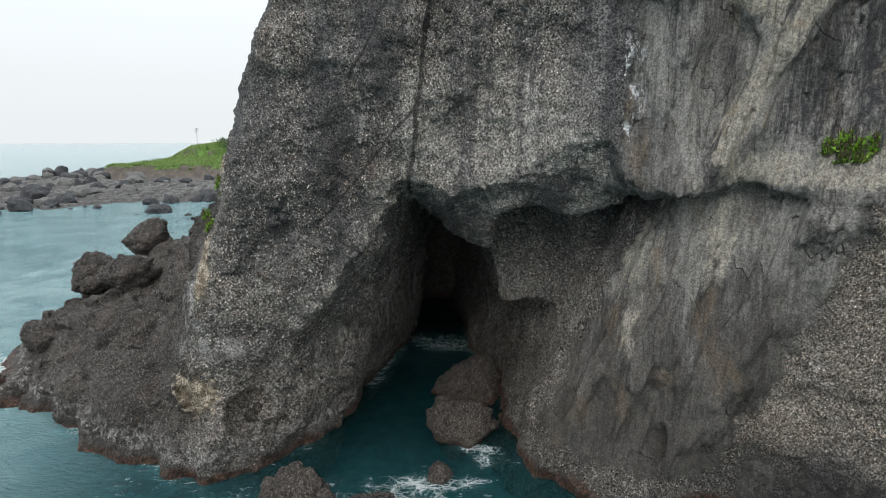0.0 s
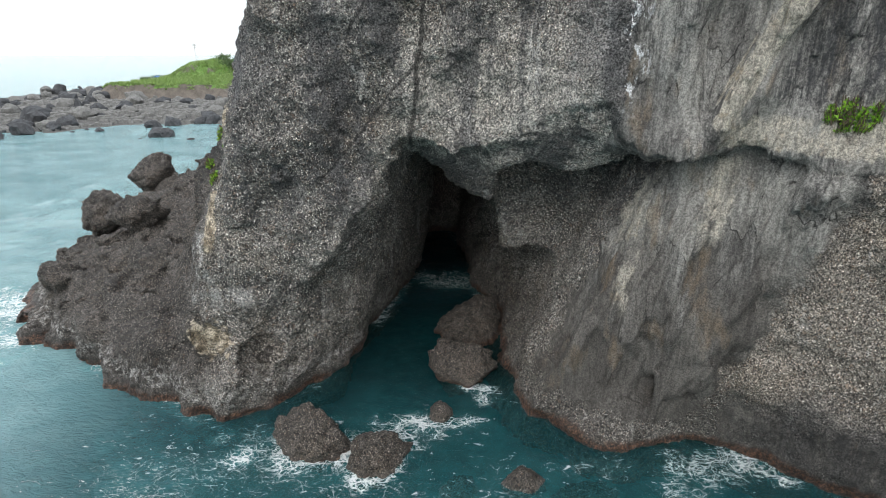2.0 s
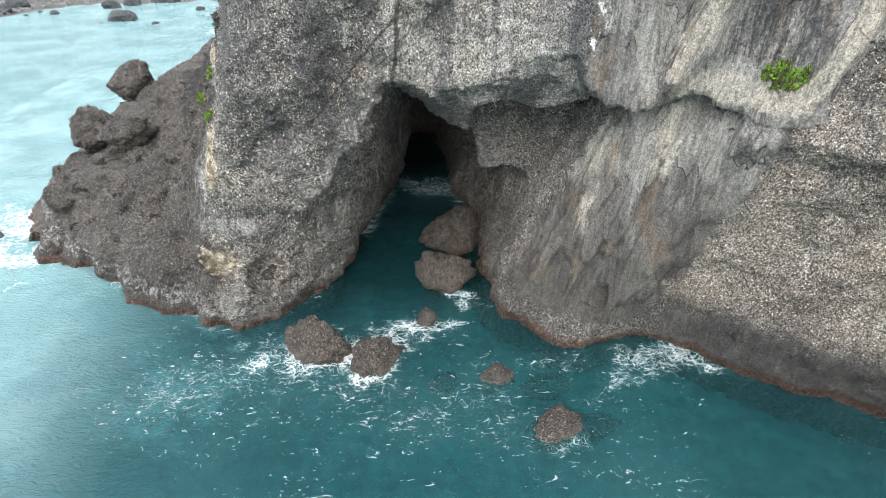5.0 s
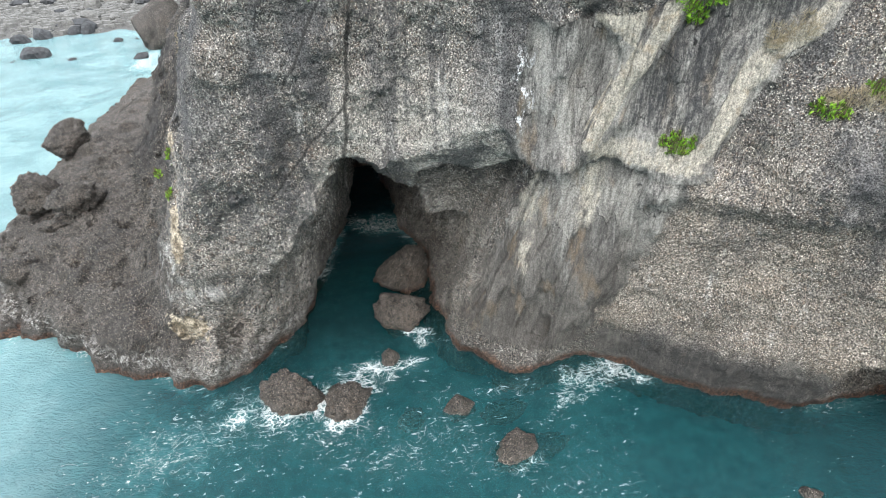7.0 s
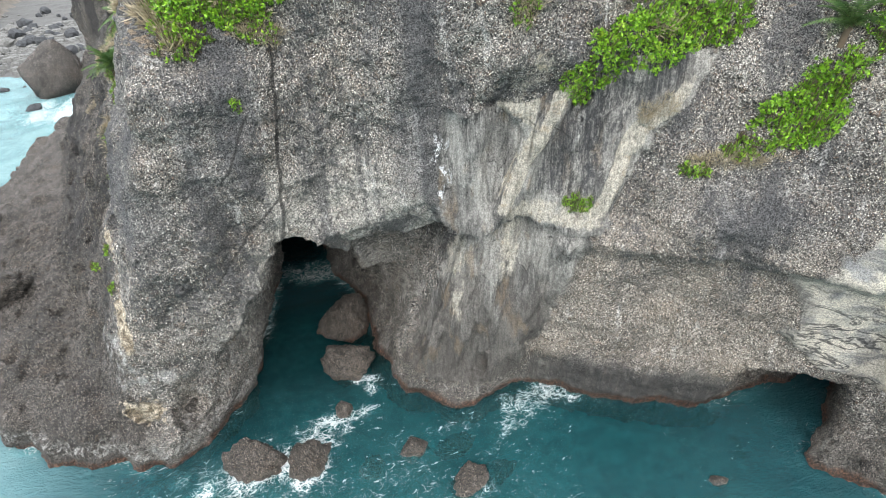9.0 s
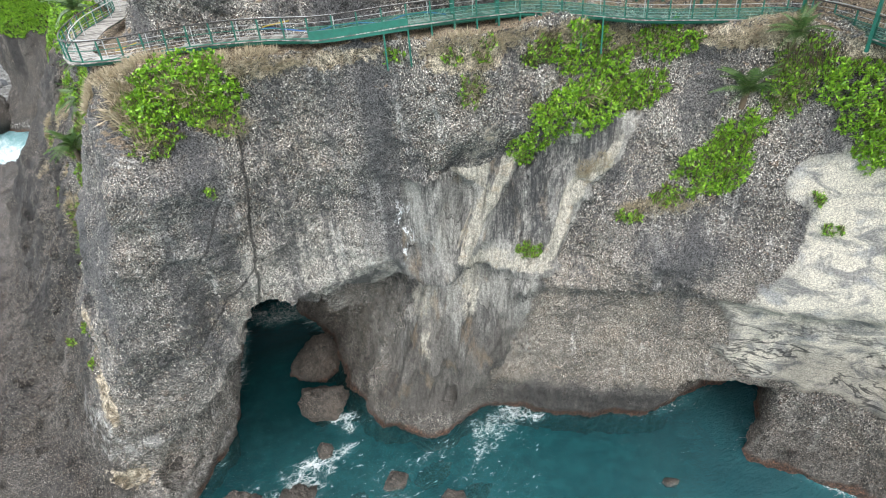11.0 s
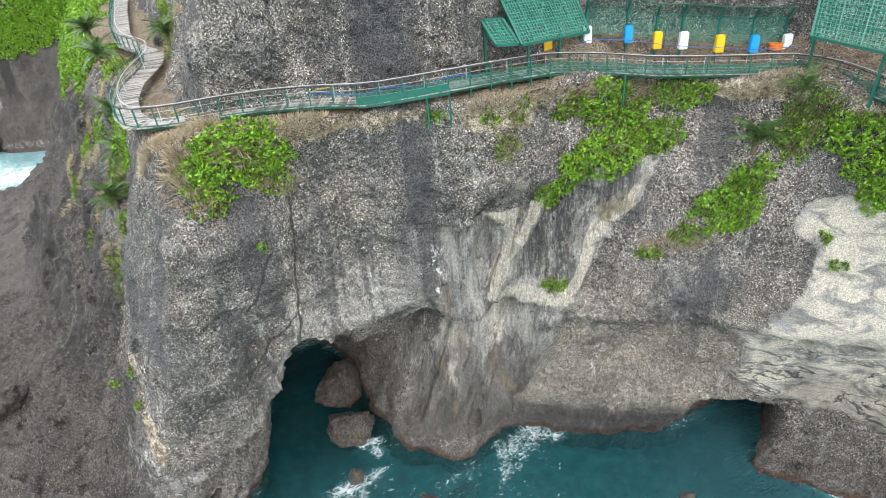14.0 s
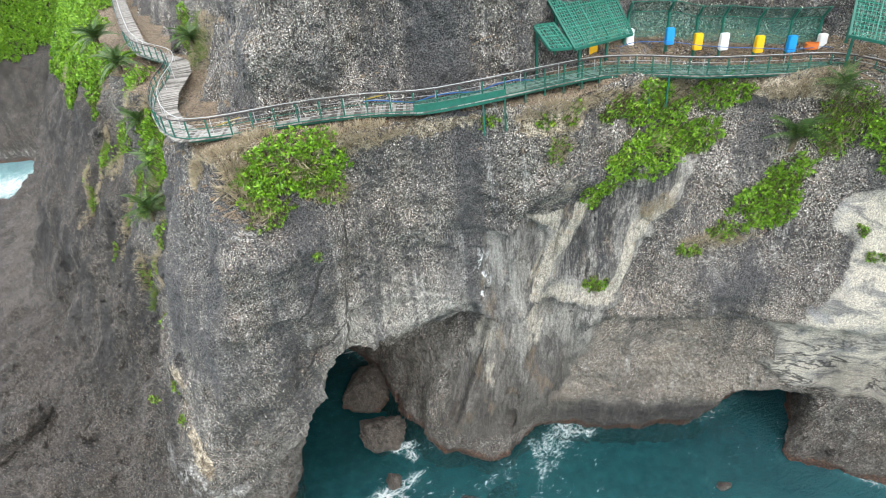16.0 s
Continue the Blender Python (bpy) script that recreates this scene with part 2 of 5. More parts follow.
    # old grey patina over whole panels of rock
    age = k.times(k.mask("gloom"), k.band(k.sum(fine, k.sum(k.times(patch, 0.6), k.times(drip, 0.6))), 0.75, 1.0))
    base = k.mix(k.times(age, 0.75), base, (0.105, 0.105, 0.11))
    # smooth fault planes, scored along their dip
    grain = k.noise(1.0, 9, vec=k.stretch((6.5, 6.5, 0.28), (0, -16, 0)), rough=0.8)
    wide = k.noise(1.0, 6, vec=k.stretch((1.0, 1.0, 0.09), (0, -16, 0)), rough=0.6)
    mott = k.noise(4.0, 9, rough=0.78)
    both = k.sum(k.times(grain, 0.42), k.sum(k.times(wide, 0.33), k.times(mott, 0.25)))
    plane = k.mix(k.band(both, 0.42, 0.57), (0.11, 0.107, 0.103), (0.45, 0.438, 0.412))
    lean = k.stretch((0.62, 0.62, 0.2), (0, -14, 0), where)
    tone = channel(k.cells(1.0, "Color", vec=lean), 0)
    plane = k.mix(k.times(k.band(tone, 0.6, 0.62), 0.3), plane, (0.5, 0.48, 0.44))
    plane = k.mix(k.times(k.band(tone, 0.3, 0.28), 0.35), plane, (0.14, 0.132, 0.125))
    slab = k.cells(1.0, feature="DISTANCE_TO_EDGE", vec=lean)
    crackle = k.times(k.band(slab, 0.012, 0.003), k.times(k.band(k.noise(0.8, 4), 0.46, 0.6), k.sum(1.0, k.mask("cove"), "SUBTRACT")))
    plane = k.mix(k.times(crackle, 0.85), plane, (0.035, 0.033, 0.031))
    # brown-grey streaks, thicker towards the foot: stain and the wall's shade in one colour
    streak_shade = k.band(k.sum(k.times(k.axis(2), -0.05), k.times(k.noise(1.0, 7, vec=k.stretch((0.7, 0.7, 0.06), (0, -8, 0)), rough=0.65), 1.6)), 0.1, 0.44)
    plane = k.mix(k.times(streak_shade, 0.6), plane, (0.12, 0.108, 0.096))
    tint = k.noise(0.7, 5, vec=k.stretch((1, 1, 0.35), (0, -14, 0)))
    plane = k.mix(k.times(k.band(tint, 0.56, 0.68), 0.45), plane, (0.34, 0.26, 0.18))
    plane = k.mix(k.times(k.mask("gloom"), k.band(both, 0.58, 0.42)), plane, (0.085, 0.086, 0.09))
    # clean pale strips of the fault, and lime run down the polished wall
    strip = k.mix(k.band(k.sum(k.times(grain, 0.6), k.times(mott, 0.4)), 0.38, 0.58), (0.28, 0.265, 0.235), (0.64, 0.6, 0.52))
    strip = k.mix(k.times(k.band(k.noise(0.9, 6, rough=0.6), 0.56, 0.66), 0.5), strip, (0.45, 0.36, 0.25))
    clean = k.band(k.sum(k.mask("band"), k.times(k.sum(k.noise(1.4, 8, vec=k.stretch((1, 1, 0.4), (0, -16, 0)), rough=0.72), 0.5, "SUBTRACT"), 1.5)), 0.34, 0.62)
    veins = k.noise(0.55, 9, vec=k.stretch((0.7, 0.7, 1.5), (0, 25, 0)), rough=0.66, distort=1.0)
    white = k.mix(k.band(veins, 0.36, 0.54), (0.3, 0.295, 0.285), (0.62, 0.585, 0.51))
    white = k.mix(k.times(k.band(k.noise(0.5, 5), 0.55, 0.7), 0.6), white, (0.33, 0.345, 0.37))
    fold = k.noise(0.3, 5, vec=k.stretch((0.8, 0.8, 2.0), (0, 30, 0)), rough=0.55, distort=0.6)
    line = k.times(k.band(fold, 0.455, 0.48), k.band(fold, 0.51, 0.485))
    white = k.mix(k.times(k.times(line, 0.85), k.band(k.axis(2), 17, 11)), white, (0.06, 0.06, 0.062))
    plane = k.mix(k.mask("cove"), plane, white)
    plane = k.mix(k.times(clean, 0.92), plane, strip)
    edge = k.band(k.sum(k.sum(k.mask("slick"), k.times(k.mask("band"), 0.5)), k.times(k.sum(k.noise(0.9, 9, rough=0.75), 0.5, "SUBTRACT"), 1.7)), 0.3, 0.56)
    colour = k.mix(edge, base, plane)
    # bird lime splashed on the smooth panel
    splat = k.times(k.mask("lime_or_foot_shade"), k.band(k.noise(1.7, 10, vec=k.stretch((1, 1, 0.55), (0, -14, 0)), rough=0.75), 0.535, 0.56))
    colour = k.mix(splat, colour, (0.74, 0.75, 0.76))
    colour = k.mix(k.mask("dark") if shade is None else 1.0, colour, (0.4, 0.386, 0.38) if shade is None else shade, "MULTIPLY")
    joint = k.cells(0.4, feature="DISTANCE_TO_EDGE", vec=k.stretch((1, 1, 0.5), (0, 28, 0), where))
    seam = k.times(k.times(k.band(joint, 0.012, 0.002), k.band(k.noise(0.35, 4), 0.56, 0.64)), k.sum(0.45, k.times(edge, -0.4)))
    colour = k.mix(seam, colour, (0.025, 0.024, 0.023))
    bare = k.mix(k.band(k.noise(1.6, 7, rough=0.65), 0.4, 0.6), (0.2, 0.165, 0.12), (0.5, 0.445, 0.36))
    colour = k.mix(k.band(k.sum(k.mask("tan"), k.times(k.sum(k.noise(2.2, 6), 0.5, "SUBTRACT"), 1.2)), 0.42, 0.62), colour, bare)
    colour = k.mix(k.times(k.band(k.sum(k.mask("crack"), k.times(k.sum(k.noise(5, 5), 0.5, "SUBTRACT"), 0.8)), 0.45, 0.8), 0.65), colour, (0.035, 0.033, 0.032))
    wet = 0.0
    if tide:
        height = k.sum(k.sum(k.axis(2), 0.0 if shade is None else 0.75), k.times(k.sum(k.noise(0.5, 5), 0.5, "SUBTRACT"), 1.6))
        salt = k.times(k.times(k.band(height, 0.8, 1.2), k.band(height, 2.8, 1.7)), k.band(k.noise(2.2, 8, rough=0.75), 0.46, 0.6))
        # dark foot band: wet rock near the water, plus shade painted higher up
        lime_or_foot_shade = k.sum(k.sum(height, k.times(k.band(k.axis(0), 3, 7), -1.6)), k.times(k.sum(k.noise(1.0, 7, vec=k.stretch((0.5, 0.5, 0.12), (0, -10, 0)), rough=0.65), 0.5, "SUBTRACT"), k.times(k.band(k.axis(0), 3, 7), 4.5)))
        colour = k.mix(k.times(k.band(lime_or_foot_shade, 4.6, 0.6), 0.45 if shade is None else 0.3), colour, (0.07, 0.063, 0.056))
        salt = k.times(salt, k.band(k.axis(0), 6, -4))
        colour = k.mix(k.times(salt, 0.6 if shade is None else 0.0), colour, (0.44, 0.435, 0.42))
        colour = k.mix(k.times(k.mask("salt"), k.band(k.noise(1.2, 8, vec=k.stretch((1, 1, 0.5)), rough=0.72), 0.46, 0.6)), colour, (0.5, 0.5, 0.49))
        weed = k.mix(k.band(k.noise(6, 7, rough=0.75), 0.42, 0.6), (0.025, 0.014, 0.011), (0.19, 0.105, 0.065))
        colour = k.mix(k.times(k.band(height, 0.75, 0.3), 0.85), colour, weed)
        wet = k.band(height, 1.3, 0.4)
    earth = k.mix(k.noise(3, 6), (0.12, 0.09, 0.06), (0.36, 0.28, 0.19))
    colour = k.mix(k.times(k.times(k.band(k.up(), 0.6, 0.85), k.band(k.axis(2), 28, 31)), 0.8), colour, earth)
    grit = k.mix(k.band(k.noise(11.0, 5, rough=0.9), 0.42, 0.58), (0.2, 0.2, 0.21), (1.95, 1.94, 1.92))
    colour = k.mix(k.sum(0.95, k.times(edge, -0.5)), colour, grit, "MULTIPLY")
    deep = k.n.new("ShaderNodeGamma")
    k.put(colour, deep.inputs["Color"])
    deep.inputs["Gamma"].default_value = 1.2
    colour = deep.outputs["Color"]
    bumps = k.sum(k.sum(heaps[0], heaps[1]), k.sum(heaps[2], heaps[3]))
    bumps = k.sum(k.sum(k.times(bumps, 1.6), k.times(k.noise(4.5, 9, rough=0.78), 0.55)), k.sum(k.times(shaded_pits, -0.25), k.times(seam, -0.5)))
    flat = k.sum(k.sum(k.times(grain, 0.8), k.times(mott, 0.4)), k.sum(k.times(seam, -0.4), k.times(crackle, -0.4)))
    n = k.n.new("ShaderNodeMix")
    k.put(edge, n.inputs["Factor"])
    k.put(bumps, n.inputs["A"])
    k.put(flat, n.inputs["B"])
    k.relief(n.outputs["Result"], 0.3, 1.0)
    return k.done(colour, k.sum(0.92, k.times(wet, -0.5)))


def sea_skin():
    """Teal sea: wind ripples, lacy foam where the foam mask allows it, and a clouded view of the shallow bed."""
    k = Nodes("sea", 0.07)
    teal = k.mix(k.band(k.noise(0.05, 4), 0.35, 0.65), (0.012, 0.07, 0.083), (0.022, 0.1, 0.113))
    # paler outer water: churned sea plus sky reflection put into the base colour
    teal = k.mix(k.mask("open_sheen"), teal, k.mix(k.band(k.noise(0.12, 6, rough=0.65), 0.4, 0.62), (0.15, 0.28, 0.3), (0.22, 0.37, 0.385)))
    # the cave's shade on the water, put into its base colour
    teal = k.mix(k.mask("cave_shade"), teal, (0.006, 0.035, 0.042))
    warp = k.n.new("ShaderNodeVectorMath")
    warp.operation = "ADD"
    wob = k.n.new("ShaderNodeTexNoise")
    k.put(k.place, wob.inputs["Vector"])
    wob.inputs["Scale"].default_value, wob.inputs["Detail"].default_value = 0.55, 5
    big = k.n.new("ShaderNodeVectorMath")
    big.operation = "SCALE"
    k.put(wob.outputs["Color"], big.inputs[0])
    big.inputs["Scale"].default_value = 2.6
    k.l.new(k.place, warp.inputs[0])
    k.l.new(big.outputs[0], warp.inputs[1])
    lace = k.cells(1.1, feature="DISTANCE_TO_EDGE", vec=warp.outputs[0])
    lace2 = k.cells(3.2, feature="DISTANCE_TO_EDGE", vec=warp.outputs[0])
    foam = k.mask("foam")
    web = k.band(k.sum(lace, k.times(foam, 0.07), "SUBTRACT"), 0.012, -0.03)
    web2 = k.band(k.sum(lace2, k.times(foam, 0.1), "SUBTRACT"), 0.0, -0.05)
    torn = k.band(k.sum(k.noise(0.9, 9, rough=0.75, distort=0.8), k.times(foam, 0.8)), 0.72, 1.0)
    white = k.times(torn, k.sum(web, web2, "MAXIMUM"))
    solid = k.band(k.sum(foam, k.times(k.noise(1.1, 8, rough=0.7, distort=1.0), 1.3)), 1.56, 1.76)
    white = k.sum(white, solid, "MAXIMUM")
    flow = k.noise(0.8, 8, vec=k.stretch((1.0, 2.4, 1), (0, 0, 30)), rough=0.75, distort=1.6)
    fleck = k.times(k.band(k.sum(flow, k.times(foam, 0.22)), 0.65, 0.72), k.band(foam, 0.03, 0.2))
    white = k.sum(white, k.times(fleck, 0.8), "MAXIMUM")
    milk = k.times(k.band(k.sum(foam, k.times(k.noise(0.8, 6, rough=0.65), 0.6)), 0.4, 1.2), 0.7)
    colour = k.mix(milk, teal, (0.1, 0.36, 0.38))
    colour = k.mix(white, colour, (0.85, 0.88, 0.88))
    swell = k.noise(0.35, 3, vec=k.stretch((1, 1.6, 1), (0, 0, 35)))
    ripple = k.noise(1.9, 6, vec=k.stretch((1, 1.9, 1), (0, 0, 25)), rough=0.6, distort=0.6)
    chop = k.noise(4.5, 5, vec=k.stretch((1, 2.2, 1), (0, 0, 15)), rough=0.6, distort=0.8)
    height = k.sum(k.times(swell, 0.95), k.sum(k.times(ripple, 0.95), k.times(chop, 0.4)))
    height = k.sum(height, k.times(white, 0.12))
    k.relief(height, 0.4, 1.0)
    k.done(colour, k.sum(0.07, k.times(white, 0.8)))
    k.b.inputs["IOR"].default_value = 1.33
    clear = k.n.new("ShaderNodeBsdfTransparent")
    clear.inputs["Color"].default_value = (0.35, 0.72, 0.74, 1)
    both = k.n.new("ShaderNodeMixShader")
    k.put(k.times(k.times(k.sum(1.0, white, "SUBTRACT"), k.mask("shallow")), 0.5), both.inputs[0])
    k.l.new(k.b.outputs[0], both.inputs[1])
    k.l.new(clear.outputs[0], both.inputs[2])
    k.l.new(both.outputs[0], k.n["Material Output"].inputs["Surface"])
    return k.m


def leaf_skin(name, dark, light, yellow):
    k = Nodes(name, 0.45)
    colour = k.mix(k.island(), dark, light)
    colour = k.mix(k.times(k.band(k.cells(3.0, "Color"), 0.75, 0.95), 0.5), colour, yellow)
    return k.done(colour)


def net_skin(name, colour, cover):
    """Knotted green net: threads with gaps too fine to count."""
    k = Nodes(name, 0.7)
    thread = k.noise(6.0, 3)
    k.done(k.mix(thread, tuple(c * 0.6 for c in colour), colour))
    clear = k.n.new("ShaderNodeBsdfTransparent")
    both = k.n.new("ShaderNodeMixShader")
    k.put(k.sum(k.times(k.sum(thread, 0.5, "SUBTRACT"), 0.5), cover), both.inputs[0])
    k.l.new(clear.outputs[0], both.inputs[1])
    k.l.new(k.b.outputs[0], both.inputs[2])
    k.l.new(both.outputs[0], k.n["Material Output"].inputs["Surface"])
    return k.m


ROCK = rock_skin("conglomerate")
SEA = sea_skin()
SEABED = plain("seabed", (0.07, 0.2, 0.2), 0.9, vary=0.4, scale=0.12)
LEAF = leaf_skin("shrub_leaf", (0.045, 0.13, 0.01), (0.27, 0.5, 0.03), (0.48, 0.6, 0.07))
STRAW = leaf_skin("dry_grass", (0.24, 0.2, 0.13), (0.52, 0.44, 0.31), (0.6, 0.54, 0.42))
GRASS = leaf_skin("green_grass", (0.07, 0.12, 0.02), (0.17, 0.26, 0.05), (0.3, 0.3, 0.1))
FROND = leaf_skin("palm_frond", (0.04, 0.09, 0.02), (0.1, 0.17, 0.05), (0.22, 0.2, 0.08))
BARK = plain("bark", (0.12, 0.09, 0.06), 0.95, scale=8)
GREEN = plain("green_paint", (0.014, 0.14, 0.1), 0.45, vary=0.35, scale=3)
DARK_RAIL = plain("dark_handrail", (0.035, 0.03, 0.027), 0.5, scale=5)
STEEL = plain("galvanised_pipe", (0.55, 0.56, 0.56), 0.4, 0.3, scale=5)
def plank_skin():
    k = Nodes("grey_planks", 0.9)
    wear = k.sum(k.noise(3.0, 7, rough=0.7), k.times(k.island(), 0.5))
    return k.done(k.mix(k.band(wear, 0.5, 1.0), (0.1, 0.092, 0.082), (0.36, 0.34, 0.31)))


PLANK = plank_skin()
CONCRETE = plain("concrete", (0.42, 0.41, 0.385), 0.9, vary=0.35, scale=1.5)
MESH_WIRE = plain("green_wire", (0.06, 0.3, 0.22), 0.5)
NET = net_skin("green_net", (0.02, 0.19, 0.14), 0.46)
NET_THIN = net_skin("green_mesh_panel", (0.02, 0.15, 0.11), 0.55)
WHITE_PAD = plain("white_foam_pad", (0.8, 0.8, 0.79), 0.6, vary=0.08)
BLUE_PAD = plain("blue_foam_pad", (0.01, 0.3, 0.72), 0.5, vary=0.12)
YELLOW_PAD = plain("yellow_foam_pad", (0.85, 0.5, 0.008), 0.5, vary=0.1)
BLUE_HOSE = plain("blue_hose", (0.02, 0.12, 0.36), 0.5)
YELLOW_HOSE = plain("yellow_hose", (0.4, 0.3, 0.04), 0.5)
ORANGE_HOSE = plain("orange_hose", (0.75, 0.2, 0.03), 0.5)
BOULDER = rock_skin("boulder_rock", False, (0.4, 0.385, 0.38))
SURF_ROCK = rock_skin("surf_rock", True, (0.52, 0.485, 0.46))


# ---- the cliff: one rock mass with its sea cave ----
def bench_z(x):
    """The height of the ledge that carries the footpath."""
    return 34.0 - 1.7 * ramp(x, 16, 32)


def fault_x(z):
    return -1.7 + 0.13 * (z - 16)


JOINTS = [(-0.8, 21.0, -6.4, 14.6, 0.45), (-1.8, 26.2, -4.6, 21.6, 0.4)]  # slanting joints: top x, z; foot x, z; step


def face_y(x, z):
    """Where the cliff's sea face stands (its y), from the headland's nose to the cove."""
    front = 34.7 - 0.145 * np.clip(z - 8, 0, 30) - 0.6 * bump(z, 0, 3) * ramp(x, -9, -5) + 0.9 * bump(z, 4, 2.5) * ramp(x, -14, -10)
    front = front + 0.7 * ramp(x - fault_x(z), -0.15, 0.25) * ramp(z, 14, 18)
    for x0, z0, x1, z1, rise in JOINTS:
        u = (x - x0) * (z1 - z0) - (z - z0) * (x1 - x0)
        front = front + rise * ramp(u / math.hypot(x1 - x0, z1 - z0), -0.15, 0.15) * ramp(z, z1 - 1, z1 + 1) * (1 - ramp(z, z0 - 1, z0 + 2)) * bump(x, (x0 + x1) / 2, 2.6)
    front = front + np.clip(2 - x, 0, 14) * 0.56 * ramp(z, 27.5, 33.5)
    side = 32.4 - 0.55 * (x - 9) - 0.5 * np.clip(x - 24, 0, 20) * ramp(z, 0, 9)
    side = side + 1.0 * (1 - ramp(z, 0, 4)) * ramp(x, 18, 23) + 2.2 * bump(x, 15.5, 4) * (1 - ramp(z, 0, 11)) - 1.6 * bump(x, 9, 3) * (1 - ramp(z, 0, 3.5))
    side = side - 0.4 * ramp(z, 9, 14) - 1.7 * ramp(z, 14.2, 15.8) - 0.1 * np.clip(z - 21, 0, 13)
    side = side + np.clip(z - 18, 0, 13) / 7 * 0.33 * np.clip(x - 12, 0, 12) * (1 - 0.55 * ramp(x, 29, 33))
    side = side - 0.9 * bump(x, 17.6, 2.6) * bump(z, 16.4, 0.9)
    # the slanting rib of pale rock and the slab edge under it
    rib = x - (12.2 + 0.42 * (z - 18))
    side = side - 0.8 * ramp(rib, -0.3, 0.0) * (1 - ramp(rib, 0.6, 2.2)) * ramp(z, 17, 18) * (1 - ramp(z, 25, 28))
    # the fault panels stand back from the rock round them
    side = side + 1.7 * ramp(x, 10.5, 12.5) * (1 - ramp(x, 19, 23)) * ramp(z, 14.5, 16.5) * (1 - ramp(z, 25, 28))
    # two slabs left standing on the polished wall, and the niche from which others fell
    lean = x - 0.3 * (z - 14)
    side = side - 0.5 * ramp(lean, 11.2, 11.35) * (1 - ramp(lean, 12.5, 12.6)) * ramp(z, 12.9 + 0.4 * (x - 12), 13.1 + 0.4 * (x - 12)) * (1 - ramp(z, 15.4, 15.6))
    side = side - 0.6 * ramp(lean, 12.75, 12.85) * (1 - ramp(lean, 14.4, 14.9)) * ramp(z, 13.7 - 0.5 * (x - 14), 13.9 - 0.5 * (x - 14)) * (1 - ramp(z, 15.6, 15.9))
    side = side + 0.6 * ramp(lean, 12.4, 12.9) * (1 - ramp(lean, 14.2, 15.4)) * ramp(z, 9.5, 11.5) * (1 - ramp(z, 13.2, 13.8))
    # hollow that runs into the second cave
    side = side + (1 - ramp(z, 5.6, 6.6)) * np.clip(23.3 + 0.03 * (x - 27) - side, 0, 20) * ramp(x, 26.5, 28.5)
    y = smin(front, side, 1.2)
    # the smooth panel, cut in under a sharp overhanging edge
    brink = 25.0 - 0.75 * np.clip(x - 12.0, 0, 2.2) + 0.25 * np.sin(1.7 * x)
    y = y + 0.65 * ramp(x - 0.06 * (z - 20), 8.0, 9.2) * (1 - ramp(x - 0.42 * (z - 18.5), 12.2, 12.5)) * (1 - ramp(z, brink - 0.2, brink + 0.05)) * ramp(z, 16.5, 20)
    bench = 0.6 + 1.9 * (1 - 0.75 * bump(x, 7.5, 2.4)) + 1.2 * ramp(x, 12, 15) + 5.0 * ramp(x, 27, 31)
    return y + bench * ramp(z - bench_z(x), -0.25, 0.25 + 2.0 * ramp(x, 16, 19))


def flank_x(y, z):
    """Where the headland's seaward flank stands (its x)."""
    h = 33 - z
    x = -6.2 - 0.33 * h - np.clip(y - 36, -6, 14) * (0.05 + 0.02 * np.clip(h, 0, 33)) - 0.2 * np.clip(y - 50, 0, 25) - 12 * ramp(y, 150, 162) - 6 * ramp(y, 152, 164) * ramp(z, 10, 20)
    ridge = 1.3 * np.abs(np.sin(0.36 * y + 0.07 * z)) + 0.5 * np.abs(np.sin(0.95 * y - 0.1 * z + 1))
    return x - 0.5 + ridge * ramp(y, 40, 46) + (2.4 + 2.0 * ramp(y, 44, 50) + 3.5 * ramp(y, 58, 72)) * ramp(z, 33.2, 33.7)


